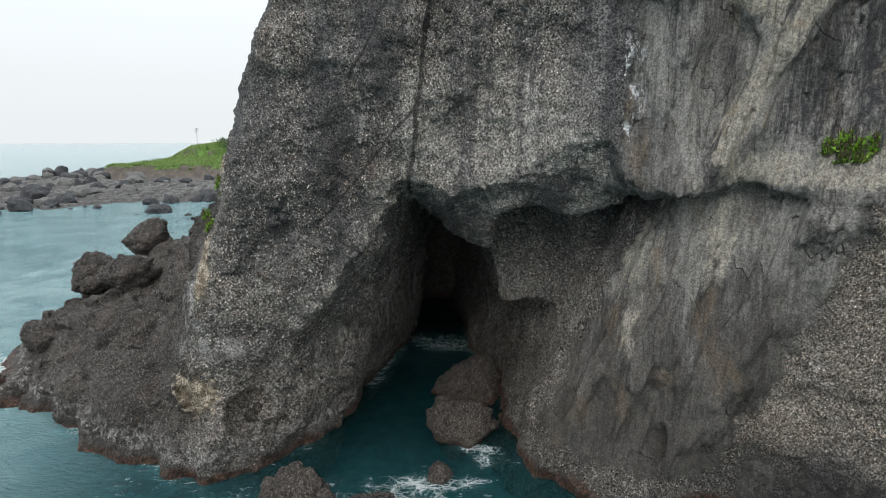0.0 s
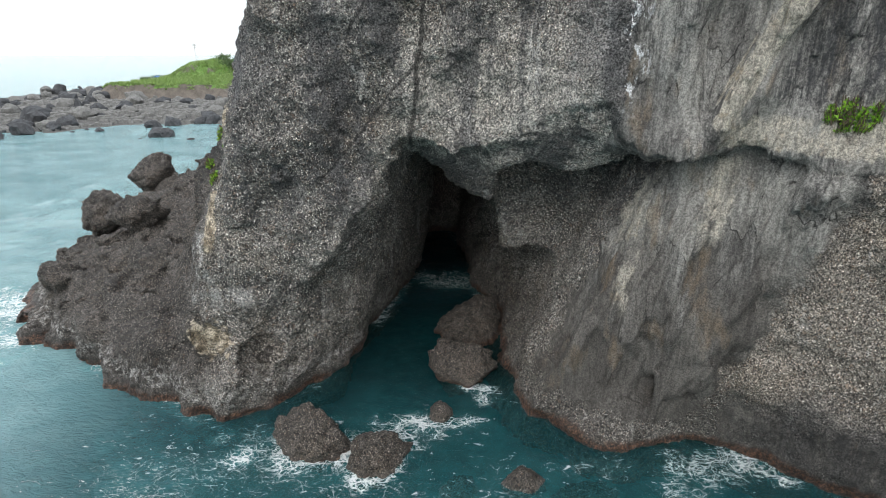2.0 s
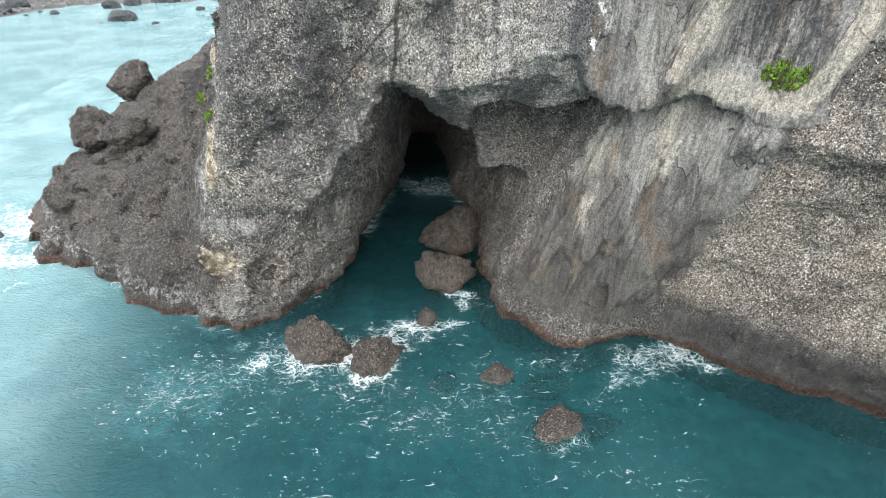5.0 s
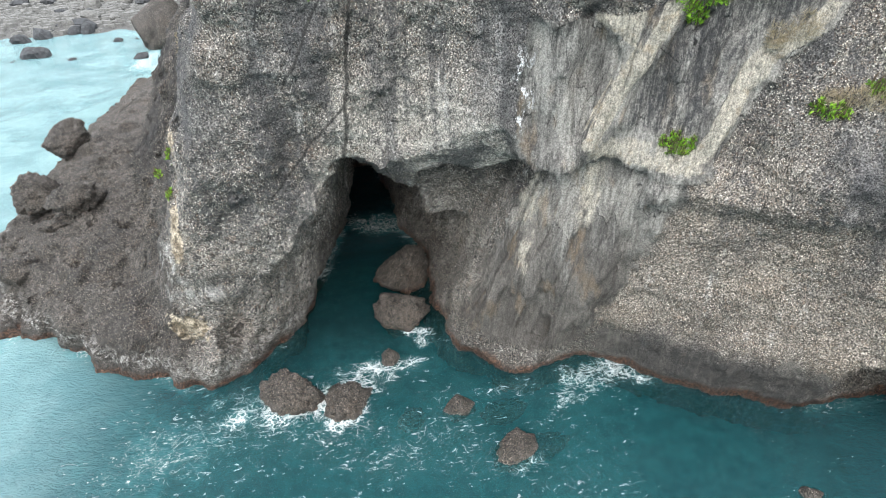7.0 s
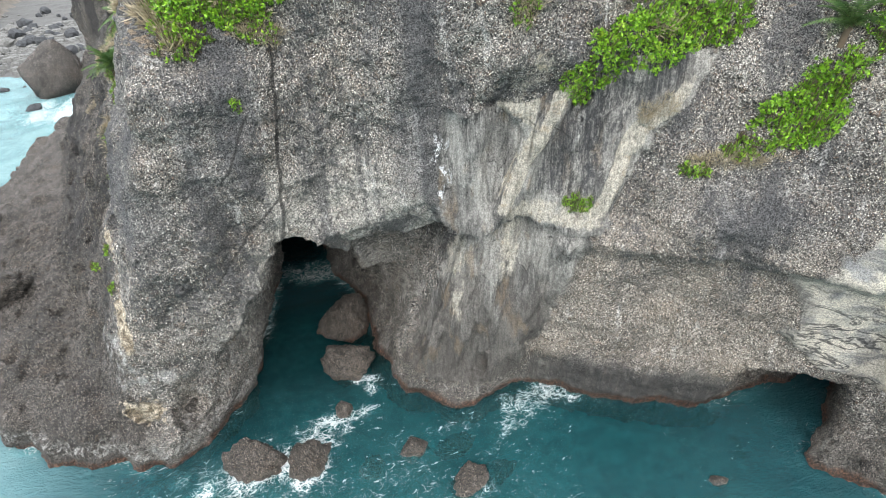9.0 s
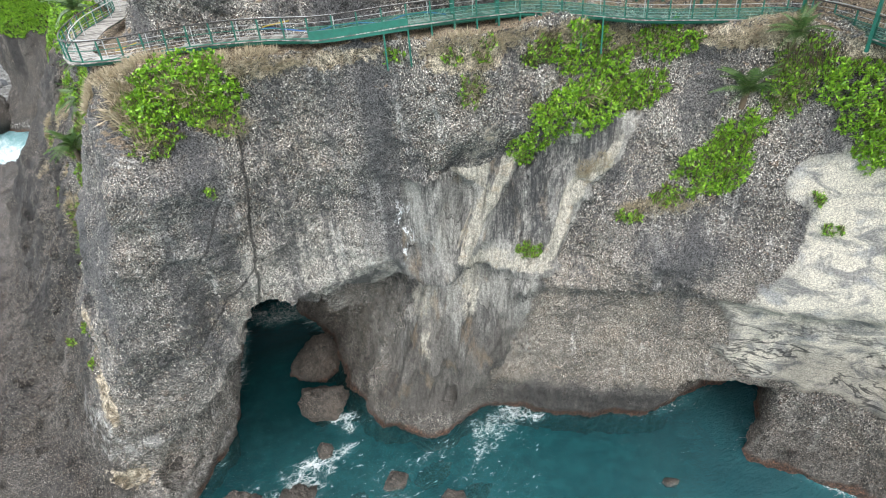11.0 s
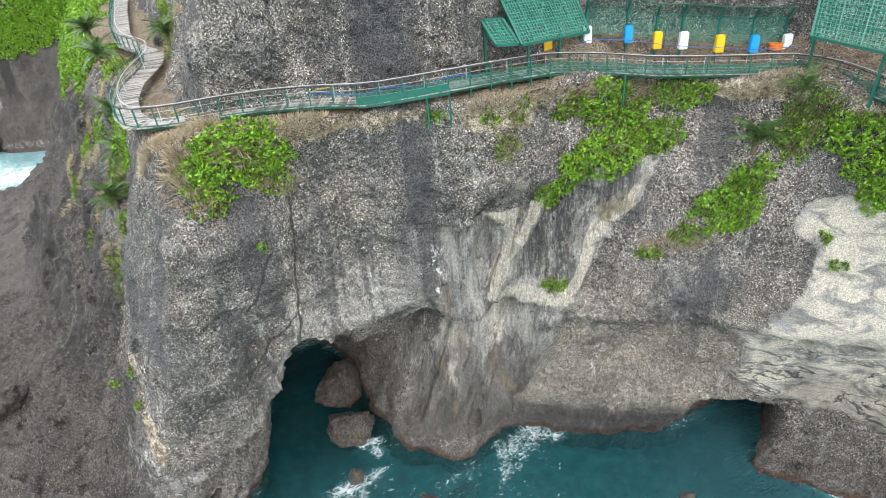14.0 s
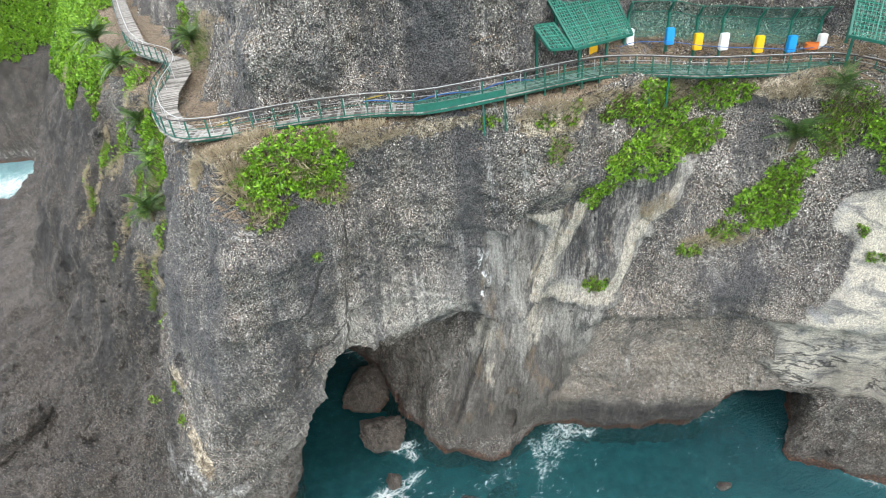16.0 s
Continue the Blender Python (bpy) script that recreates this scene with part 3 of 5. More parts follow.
def cliff_field(x, y, z):
    """Below zero inside the rock."""
    body = smax((face_y(x, z) - y) * 0.85, (flank_x(y, z) - x) * 0.85, 0.8)
    # the sloping shelf at the headland's foot
    s = (x + 14) * 0.48 + (y - 34) * 0.876
    s = s + 0.7 + 0.5 * np.sin(0.55 * x + 0.8) * ramp(-x, 15, 19) + 0.25 * np.sin(1.9 * x)
    top = 2.7 * ramp(s, -0.5, 0.5) + 0.62 * np.clip(s - 0.3, 0, 6) + 0.1 * np.clip(s - 6, 0, 20) - 0.42 * np.clip(-26 - x, 0, 14) + 0.5 * ramp(np.sin(2.1 * s + 0.25 * x), -0.3, 0.3) * ramp(s, 1, 2)
    top = top + 2.0 * np.exp(-((x + 33) / 4.5) ** 2 - ((y - 66) / 9) ** 2)
    groove = np.abs((x + 27) * 0.8 + (y - 44.5) * 0.6 - 0.6 * np.sin(0.4 * x))
    top = top - 0.7 * np.exp(-(groove / 0.3) ** 2) + 0.35 * np.sin(0.9 * x + 0.5 * y) * np.sin(0.7 * y)
    shelf = smax((z - top) * 0.8, -s - 0.2, 0.8)
    shelf = smax(shelf, (-38.5 - 0.05 * (y - 50) - x) * 0.9 + 0.3 * z, 1.0)
    shelf = smax(shelf, x + 9 - 0.2 * z, 1.0)
    shelf = smax(shelf, y - 112 - 0.6 * x - 24, 2.0)
    rock = smin(body, shelf, 0.6)
    # the sea cave under the arch: its two walls lean to the right, its roof steps down behind the lip
    foot = np.interp(y, (33, 34.6, 36.2, 38.9, 41.7, 50.4, 57, 64), (-13.5, -11.0, -9.7, -6.9, -6.3, -4.9, -2.8, -2.3))
    waist = np.interp(y, (33, 34.6, 38.9, 41.7, 50, 57, 64), (-9.8, -9.0, -5.8, -4.9, -3.5, -2.0, -1.4))
    head = np.interp(y, (33, 34.6, 38.9, 48, 57, 64), (-2.6, -2.2, -1.2, -0.7, 0.1, 0.2))
    left = np.where(z < 6.8, foot + (waist - foot) * z / 6.8, waist + (head - waist) * (z - 6.8) / 9.2) - x
    right = x - (np.interp(y, (29, 31.4, 33, 37, 49, 54.7, 62, 68), (9.5, 6.8, 5.5, 4.6, 4.6, 2.6, 2.0, 1.2)) + (0.4 - 0.016 * np.clip(y - 42, 0, 14)) * z)
    brow = ramp(x, 2.5, 2.9) * (1 - ramp(x, 7.6, 9.8))
    lip = 16.4 + brow * np.clip(18.9 - 1.15 * (y - 31.5) - 16.2, -1.2, 2.7 - 0.12 * (x - 6.3) ** 2)
    hang = np.interp(x, (-3, -1, 0.2, 3.2, 3.6, 4.2, 7.4, 8.8, 10.6), (16.0, 14.9, 14.0, 12.4, 11.0, 8.2, 7.6, 8.9, 12.5)) - 0.1 * np.clip(y - 42, 0, 30)
    inner_y = np.interp(x, (-3, 3, 3.6, 7, 10), (38.5, 38.5, 41.5, 41.5, 39.0))
    roof_z = lip + (np.minimum(hang, lip) - lip) * ramp((y - inner_y) / np.interp(x, (3, 3.6), (3.5, 1.0)), -1, 0)
    roof = (z - roof_z) * 0.7
    cave = smax(smax(left * 0.75, right * 0.9, 0.15), roof, 0.12)
    cave = smax(cave, y - 72, 1.0)
    rock = smax(rock, -cave, 0.05)
    # potholes where stones fell out
    for cx, cy, cz, r in ((2.7, 32.6, 24.2, 0.75), (-8.6, 33.3, 15.2, 0.6), (-11.4, 35.3, 3.2, 1.0), (-3.0, 32.2, 21.5, 0.4)):
        rock = smax(rock, r - np.sqrt((x - cx) ** 2 + (y - cy) ** 2 + (z - cz) ** 2), 0.15)
    # the rock beside the second cave
    block = (x - 26.7) * -0.55 + (y - 14.6) * 0.84 + 0.12 * z
    block = smax(block * 0.9, z - 9.5 - 0.35 * (x - 28), 1.2)
    block = smax(block, (30.2 + 0.69 * (16.5 - y) - x) * 0.82 + 0.12 * z, 1.2)
    return smin(rock, block, 0.4)


def strip_x(z):
    """The two slanting pale strips of the fault: where they run."""
    return 12.3 + 0.42 * (z - 18.5), np.interp(z, (16.5, 18.7, 22.8, 25.1, 28), (17.0, 17.9, 19.5, 21.6, 24.0))


def band_mask(p):
    """Clean pale rock: the strips, the slab above them, the ledge, and lime run down the polished wall."""
    x, y, z = p.T
    a, b = strip_x(z)
    one = ramp(x - a, -0.25, 0.0) * (1 - ramp(x - a, 0.5, 1.0)) * ramp(z, 17.6, 18.2) * (1 - ramp(z, 25.5, 26.5))
    two = ramp(x - b, -0.6, -0.1) * (1 - ramp(x - b, 0.5, 1.3)) * ramp(z, 16.8, 18) * (1 - ramp(z, 25, 27)) * 0.8
    slab = ramp(x - 0.2 * (z - 25), 12.0, 12.4) * (1 - ramp(x - 0.1 * (z - 25), 14.2, 14.9)) * ramp(z + 0.75 * np.clip(x - 12.0, 0, 2.2), 24.9, 25.2) * (1 - ramp(z, 28.0, 29.5)) * 0.75
    ledge = ramp(x, 11.8, 12.6) * (1 - ramp(x, 17.6, 19)) * ramp(z, 16.6, 17.1) * (1 - ramp(z, 18.2, 18.8)) * 0.55
    mid = np.interp(z, (6.8, 9, 12, 15), (9.5, 9.6, 10.1, 10.9))
    lime = np.clip(1.1 - np.abs(x - mid) / np.interp(z, (6.8, 8.5, 15), (0.25, 0.9, 1.5)), 0, 1) * ramp(z, 6.6, 8) * (1 - ramp(z, 15, 16)) * 0.5
    lime2 = bump(x, 13.0 + 0.2 * (z - 13), 0.8) * ramp(z, 10.5, 12.5) * (1 - ramp(z, 16, 17)) * 0.6
    return np.maximum.reduce((one, two, slab, ledge, lime, lime2)) * (y < 36)


def gloom_mask(p):
    """Dark grey patina: the second panel, upright weathered bands of the face, and the rock below the shrubs."""
    x, y, z = p.T
    a, b = strip_x(z)
    two = ramp(x - a, 1.0, 1.8) * (1 - ramp(x - b, -1.2, -0.5)) * ramp(z, 18.6, 19.2) * (1 - ramp(z, 27, 29))
    wob = 1.0 * value_noise(p * (1, 1, 0.25), 2.0, 31)
    face = ramp(x + wob, 5.2, 6.4) * (1 - ramp(x + wob, 8.0, 9.2)) * ramp(z + wob, 18.8, 21) * 0.75
    left = bump(x + wob, -3.6 + 0.1 * (z - 25), 1.6) * ramp(z + 2 * wob, 19, 23) * (1 - ramp(z, 30, 32)) * 0.8
    nose = bump(x + wob, -9.5, 2.0) * ramp(z + 2 * wob, 14, 20) * 0.7
    brow = bump(x + wob, 24.5, 3.0) * bump(z + wob, 18.6, 2.2) * 0.9
    upper = ramp(z, 34.5, 36) * 0.5 * ramp(value_noise(p * (1, 1, 0.3), 2.6, 33), 0.1, 0.5)
    foot = ramp(x, 14, 18) * (1 - ramp(x, 27, 30)) * (1 - ramp(z + 1.2 * wob, 2.6, 5.4)) * 0.95
    return np.clip(np.maximum.reduce((two, face, left, nose, brow, upper, foot)), 0, 1) * (y < 60)


def splash_mask(p):
    x, y, z = p.T
    return ramp(x, 8.0, 8.4) * (1 - ramp(x, 9.0, 9.6)) * ramp(z, 18, 19) * (1 - ramp(z, 22.5, 24.0)) * (y < 36)


def salt_mask(p):
    """White salt bloom on the headland's nose, under the tan strip."""
    x, y, z = p.T
    return np.clip(bump(x, -14.2, 1.1) * ramp(z, 8.2, 8.8) * (1 - ramp(z, 10.2, 11.4)) + 0.6 * bump(x, -13.0, 2.6) * bump(z, 7.4, 0.7), 0, 1) * (y < 40)


def slick_mask(p):
    """Smooth fault planes: the polished wall right of the cave, the two panels above it and the white cliff in the cove."""
    x, y, z = p.T
    a, b = strip_x(z)
    wall = ramp(x, 5, 8) * (1 - ramp(x - 0.25 * z, 12, 15)) * (1 - ramp(z, 15.5, 17)) * ramp(z, 0.5, 3) * (1 - ramp(y + 0.25 * z, 36.0, 38.5))
    panels = ramp(x - 0.06 * (z - 20), 8.0, 9.0) * (1 - ramp(x - b, 0.6, 1.6)) * ramp(z, 15.8, 17.0) * (1 - ramp(z - 0.5 * np.clip(x - 14, 0, 5), 24.6, 25.2))
    foot = ramp(x, 13, 16) * (1 - ramp(x, 27, 30)) * (1 - ramp(z + 0.8 * value_noise(p, 2.5, 34) - 0.1 * (x - 20), 3.0, 5.5)) * 0.5
    cove = cove_mask(p)
    return np.clip(np.maximum.reduce((wall, panels, foot, cove)) + 0.25 * value_noise(p, 2.5, 9) * (wall + panels + cove > 0.05), 0, 1)


def cove_mask(p):
    x, y, z = p.T
    return ramp(x - 0.3 * np.clip(z - 17, 0, 9) + 0.9 * value_noise(p, 3.0, 12), 27.4, 28.8) * ramp(z - 0.3 * (30 - x) + 0.8 * value_noise(p, 2.0, 13), 8.0, 9.0) * (1 - ramp(z, 25, 28))


def warm_mask(p):
    """Tan cobbly rock between the fault plane and the white cliff."""
    x, y, z = p.T
    wob = 1.6 * value_noise(p, 3.5, 24)
    return ramp(x - 0.25 * z + wob, 10.5, 13.0) * (1 - ramp(z + 0.18 * (x - 20) + wob, 17, 20.5)) * (1 - ramp(x, 29, 32)) * (1 - ramp(-y - 0.3 * x, -24.5, -23.5)) * ramp(z + wob, 2.5, 4.5)


def pale_mask(p):
    """Fresh pale rock round the arch."""
    x, y, z = p.T
    lip = ramp(x, -2.3, -1.5) * (1 - ramp(x, 8, 11)) * ramp(z, 14, 15) * (1 - ramp(z + value_noise(p, 3.0, 26), 18.5, 24))
    jamb = ramp(x + 14.2 - 0.6 * z + value_noise(p, 3.0, 27), -0.5, 2.5) * (1 - ramp(x, -1.8, -1.2)) * ramp(z, 3, 6) * (1 - ramp(y, 34.4, 35.2)) * (1 - ramp(z, 17, 21))
    return np.clip(0.95 * lip + 0.6 * jamb, 0, 1) * (y < 38)


def crack_mask(p):
    """The upright fault and the slanting joints of the face."""
    x, y, z = p.T
    wob = 0.12 * value_noise(p, 1.2, 28)
    line = np.exp(-((x - fault_x(z) + wob) / 0.16) ** 2) * ramp(z, 14, 15) * (1 - ramp(z, 30, 33))
    for x0, z0, x1, z1, rise in JOINTS:
        run = math.hypot(x1 - x0, z1 - z0)
        u = ((x - x0) * (z1 - z0) - (z - z0) * (x1 - x0)) / run + wob
        s = ((x - x0) * (x1 - x0) + (z - z0) * (z1 - z0)) / run ** 2
        line = np.maximum(line, np.exp(-(u / 0.11) ** 2) * ramp(s, -0.05, 0.05) * (1 - ramp(s, 0.95, 1.1)))
    return line * (y < 37)


def tan_mask(p):
    """Bare tan rock along the headland's nose, and a brown patch near its foot."""
    x, y, z = p.T
    strip = bump(x + 13.2 - 0.12 * (z - 12) - 0.5 * value_noise(p, 2.0, 14), 0, 0.6) * ramp(z, 9.5, 11) * (1 - ramp(z, 16, 20)) * (y < 40) * (0.75 + 0.5 * value_noise(p, 1.6, 16))
    patch = bump(x, -14.2, 1.9) * bump(z, 4.6, 1.6) * (y < 38)
    soil = bump(z - 33.2 + 0.05 * np.clip(x, 0, 40), 0, 0.9) * (y < 40) * (0.6 + 0.6 * value_noise(p, 2.0, 15))
    return np.clip(strip + 0.85 * patch + soil, 0, 1)


def dark_mask(p):
    """The headland's flank and shelf are of darker, browner rock."""
    x, y, z = p.T
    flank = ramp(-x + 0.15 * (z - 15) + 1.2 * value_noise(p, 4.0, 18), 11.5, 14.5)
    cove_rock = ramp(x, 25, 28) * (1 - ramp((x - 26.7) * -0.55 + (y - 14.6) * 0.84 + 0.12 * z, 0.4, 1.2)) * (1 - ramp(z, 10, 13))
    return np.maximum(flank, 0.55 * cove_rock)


def rock_shape(low, high, step, splits):
    low, high = np.array(low, float), np.array(high, float)
    count = np.ceil((high - low) / step).astype(int) + 1
    gx, gy, gz = (low[k] + step * np.arange(count[k]) for k in range(3))
    d = np.empty(count)
    for i, x in enumerate(gx):
        d[i] = cliff_field(x, gy[:, None], gz[None, :])
    near = np.abs(d) < 1.3
    p = np.argwhere(near) * step + low
    slick = slick_mask(p)
    long = p @ np.array(((1.0, 0.0, 0.0), (0.0, 1.0, 0.0), (-0.25, 0.0, 0.28)))
    plates = value_noise(long, 1.5, 21) + 0.5 * value_noise(long, 0.7, 22)
    plates = np.round(plates * 2.2) / 2.2 + 0.3 * plates
    blocks = p @ np.array(((1.0, 0.0, 0.35), (0.0, 1.0, 0.0), (-0.4, 0.0, 1.0)))
    crag = fractal(blocks, 5.0, 3, 3) + 0.35 * np.abs(value_noise(blocks, 2.4, 4))
    crack = 1 - ramp(np.abs(value_noise(blocks * (1, 1, 0.45), 7.0, 5)), 0.0, 0.05)
    d[near] += (1 - 0.75 * slick) * (0.40 * crag + 0.25 * crack + 0.2 * blocky(blocks * (1, 1, 0.7), 3.2, 51) + 0.13 * blocky(blocks, 1.5, 52)) + slick * (0.34 * plates + 0.28 * blocky(long * (0.7, 1, 0.8), 2.2, 53))
    flank = ramp(-p[:, 0], 9, 12) * ramp(p[:, 1], 36, 40)
    d[near] += flank * (0.5 * np.abs(value_noise(p * (1, 1, 0.35), 1.8, 81)) + 0.25 * blocky(p * (1, 1, 0.6), 1.1, 82))
    for axis, side in ((0, 0), (0, -1), (1, 0), (1, -1), (2, 0), (2, -1)):
        edge = [slice(None)] * 3
        edge[axis] = side
        d[tuple(edge)] = np.abs(d[tuple(edge)]) + 0.1
    verts, quads = surface_net(d, low, step)
    hidden = (verts[quads, 0].max(1) > high[0] - 1.5 * step) | (verts[quads, 1].max(1) > high[1] - 1.5 * step) | (verts[quads, 2].min(1) < low[2] + 1.5 * step)
    quads = quads[~hidden]
    verts = relax(verts, quads, 1)
    verts, quads = refine(verts, quads)
    if splits > 1:
        mid = verts[quads].mean(1)
        seen = (mid[:, 2] > -0.6) & (mid[:, 2] < 41) & (mid[:, 0] < 36) & (mid[:, 1] < 58) & (mid[:, 1] - np.abs(mid[:, 0] + 2) * 2 < 44) & (mid[:, 1] > 8)
        fine, split = refine(verts, quads[seen])
        verts, quads = fine, np.concatenate((quads[~seen], split))
    used = np.unique(quads)
    back = np.zeros(len(verts), np.int64)
    back[used] = np.arange(len(used))
    verts, quads = verts[used], back[quads]
    n = normals_of(verts, quads)
    slick = slick_mask(verts)
    rough = 1 - 0.8 * slick
    lift = 0.18 * (0.45 - pebbles(verts, 0.75, 5)) + 0.16 * (0.45 - pebbles(verts, 0.36, 6)) + 0.12 * fractal(verts, 1.2, 4, 8)
    scored = verts @ np.array(((1.0, 0.0, 0.0), (0.0, 1.0, 0.0), (-0.28, 0.0, 0.12)))
    ridges = np.abs(value_noise(scored, 0.9, 71)) + 0.6 * np.abs(value_noise(scored, 0.4, 72)) + 0.35 * value_noise(scored, 0.2, 73)
    verts = verts + n * (lift * rough + 0.26 * slick * (ridges - 0.4) * (1 - cove_mask(verts)))[:, None]
    return verts, quads, slick


def build_cliff(name, label, low, high, step, splits, skin):
    verts, quads, slick = rock_shape(low, high, step, splits)
    me = mesh_of(name, verts, quads, skin)
    mark(me, "slick", slick)
    mark(me, "cove", cove_mask(verts))
    mark(me, "tan", tan_mask(verts))
    mark(me, "warm", warm_mask(verts))
    mark(me, "crack", crack_mask(verts))
    mark(me, "pale", pale_mask(verts))
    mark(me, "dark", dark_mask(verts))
    mark(me, "band", band_mask(verts))
    mark(me, "gloom", gloom_mask(verts))
    mark(me, "lime_or_foot_shade", splash_mask(verts))
    mark(me, "salt", salt_mask(verts))
    return tagged(new(name, me), label, "cliff", kind="structure")

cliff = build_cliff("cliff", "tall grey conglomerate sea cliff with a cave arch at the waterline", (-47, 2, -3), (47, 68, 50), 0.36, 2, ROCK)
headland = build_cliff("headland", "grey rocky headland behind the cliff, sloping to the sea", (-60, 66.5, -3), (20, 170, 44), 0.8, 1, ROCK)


# ---- the sea ----
FOAM = [  # x, y, radius, strength
    (-7.5, 29.8, 3.6, 0.95), (-3.6, 29.0, 3.4, 0.95), (-1.5, 31.4, 2.4, 0.9), (-9.0, 30.0, 3.0, 0.6), (-0.2, 34.0, 1.9, 0.75), (4.6, 28.2, 2.2, 0.45), (7.2, 24.0, 1.8, 0.62),
    (9.0, 23.4, 2.0, 0.4), (3.6, 37.4, 1.5, 0.8), (-35.5, 44.0, 5.0, 0.9), (-37.5, 50.0, 4.0, 0.8), (7.5, 30.0, 3.0, 0.5), (12.0, 28.5, 2.6, 0.66),
    (14.5, 28.6, 2.5, 0.62), (0.0, 57.0, 5.0, 0.45), (2.0, 27.0, 7.0, 0.42), (12.0, 24.0, 8.0, 0.32), (-4.0, 26.0, 8.0, 0.42), (-14.0, 27.0, 6.0, 0.35), (20.0, 20.0, 6.0, 0.22), (-37.0, 138.0, 9.0, 1.0), (-46.0, 146.0, 8.0, 1.0)]


def build_sea():
    def spread(a, b, step, far):
        core = np.arange(a, b + step / 2, step)
        out = step * 1.5 * np.cumsum(1.16 ** np.arange(60))
        out = out[out < far]
        return np.concatenate((a - out[::-1], core, b + out))
    gx, gy = spread(-56, 46, 0.4, 4500), spread(0, 70, 0.4, 4500)
    x, y = (g.ravel() for g in np.meshgrid(gx, gy, indexing="ij"))
    p = np.stack((x, y, np.zeros(len(x))), 1)
    near = (x > -60) & (x < 50) & (y > -5) & (y < 180)
    z = np.zeros(len(x))
    z[near] = 0.07 * fractal(p[near] * (1, 1.5, 1), 5.0, 3, 31)
    p[:, 2] = z
    foam = np.zeros(len(x))
    wx, wy = 2.2 * fractal(p, 3.2, 3, 43), 2.2 * fractal(p, 3.2, 3, 44)
    for fx, fy, r, s in FOAM:
        foam = np.maximum(foam, s * np.exp(-(((x - fx + wx) * 0.8) ** 2 + ((y - fy + wy) * 1.25) ** 2) / r ** 2))
    shore = np.full(len(x), 9.0)
    shore[near] = cliff_field(x[near], y[near], np.full(near.sum(), 0.2))
    wash = 0.55 * (1 - ramp(shore, 0.0, 1.3)) * (0.5 + 0.5 * value_noise(p, 4.0, 41))
    foam = np.maximum(foam, wash)
    foam[near] += 0.12 * value_noise(p[near], 6.0, 42)
    # where the sea is painted dark: inside the cave and its mouth
    cave_shade = ramp(y, 33, 40) * ramp(x, -12, -8) * (1 - ramp(x, 6, 9)) * (y < 75)
    nx, ny = len(gx), len(gy)
    i = (np.arange(nx - 1)[:, None] * ny + np.arange(ny - 1)[None, :]).ravel()
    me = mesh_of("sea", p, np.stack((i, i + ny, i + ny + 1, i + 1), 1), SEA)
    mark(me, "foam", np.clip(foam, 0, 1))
    mark(me, "cave_shade", cave_shade)
    # outer and far water, which gets the painted sky sheen
    mark(me, "open_sheen", np.maximum(ramp(-x, 15, 32), ramp(y, 60, 100)))
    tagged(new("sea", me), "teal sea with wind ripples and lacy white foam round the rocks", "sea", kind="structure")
    mark(me, "shallow", ramp(x, -24, -4) * (1 - ramp(x, 20, 34)) * ramp(y, 8, 24) * (1 - ramp(y, 46, 52)))
    bed = np.array(((-30, 5, -4), (42, 5, -4), (42, 75, -4), (-30, 75, -4)))
    tagged(new("seabed", mesh_of("seabed", bed, np.array(((0, 1, 2, 3),)), SEABED)), "pale teal sea floor under the water", "seabed", kind="structure")


build_sea()


# ---- helpers for things ----
def part(name, me, parent, label=""):
    ob = new(name, me)
    ob.parent = parent
    return tagged(ob, label)


def thing(name, label, category, group="", kind="", at=(0, 0, 0)):
    ob = new(name)
    ob.empty_display_size = 0.2
    ob.location = at
    return tagged(ob, label, category, group, kind)


def joined(pieces):
    """Several (verts, quads) as one."""
    vs, fs, n = [], [], 0
    for v, f in pieces:
        vs.append(np.asarray(v, float))
        fs.append(np.asarray(f) + n)
        n += len(v)
    return np.concatenate(vs), np.concatenate(fs)


def tube(points, radius, sides=6):
    """A round bar along a line of points."""
    p = np.asarray(points, float)
    way = np.gradient(p, axis=0)
    way /= np.linalg.norm(way, axis=1)[:, None]
    up = np.where(np.abs(way[:, 2:3]) > 0.9, (1.0, 0, 0), (0, 0, 1.0))
    a = np.cross(way, up)
    a /= np.linalg.norm(a, axis=1)[:, None]
    b = np.cross(a, way)
    turn = np.arange(sides) * 2 * np.pi / sides
    v = (p[:, None] + radius * (a[:, None] * np.cos(turn)[None, :, None] + b[:, None] * np.sin(turn)[None, :, None])).reshape(-1, 3)
    f = [(i * sides + j, i * sides + (j + 1) % sides, (i + 1) * sides + (j + 1) % sides, (i + 1) * sides + j) for i in range(len(p) - 1) for j in range(sides)]
    for end in (0, (len(p) - 1) * sides):
        for j in range(1, sides - 2, 2):
            f.append((end, end + j, end + j + 1, end + j + 2))
    return v, np.array(f)


def bar(a, b, wide, high, up=(0, 0, 1)):
    """A square bar from a to b."""
    a, b = np.array(a, float), np.array(b, float)
    w = (b - a) / np.linalg.norm(b - a)
    s = np.cross(w, up)
    s /= np.linalg.norm(s)
    u = np.cross(s, w)
    c = [p + s * wide / 2 * i + u * high / 2 * j for p in (a, b) for i, j in ((-1, -1), (1, -1), (1, 1), (-1, 1))]
    return np.array(c), np.array(((0, 1, 2, 3), (7, 6, 5, 4), (0, 4, 5, 1), (1, 5, 6, 2), (2, 6, 7, 3), (3, 7, 4, 0)))


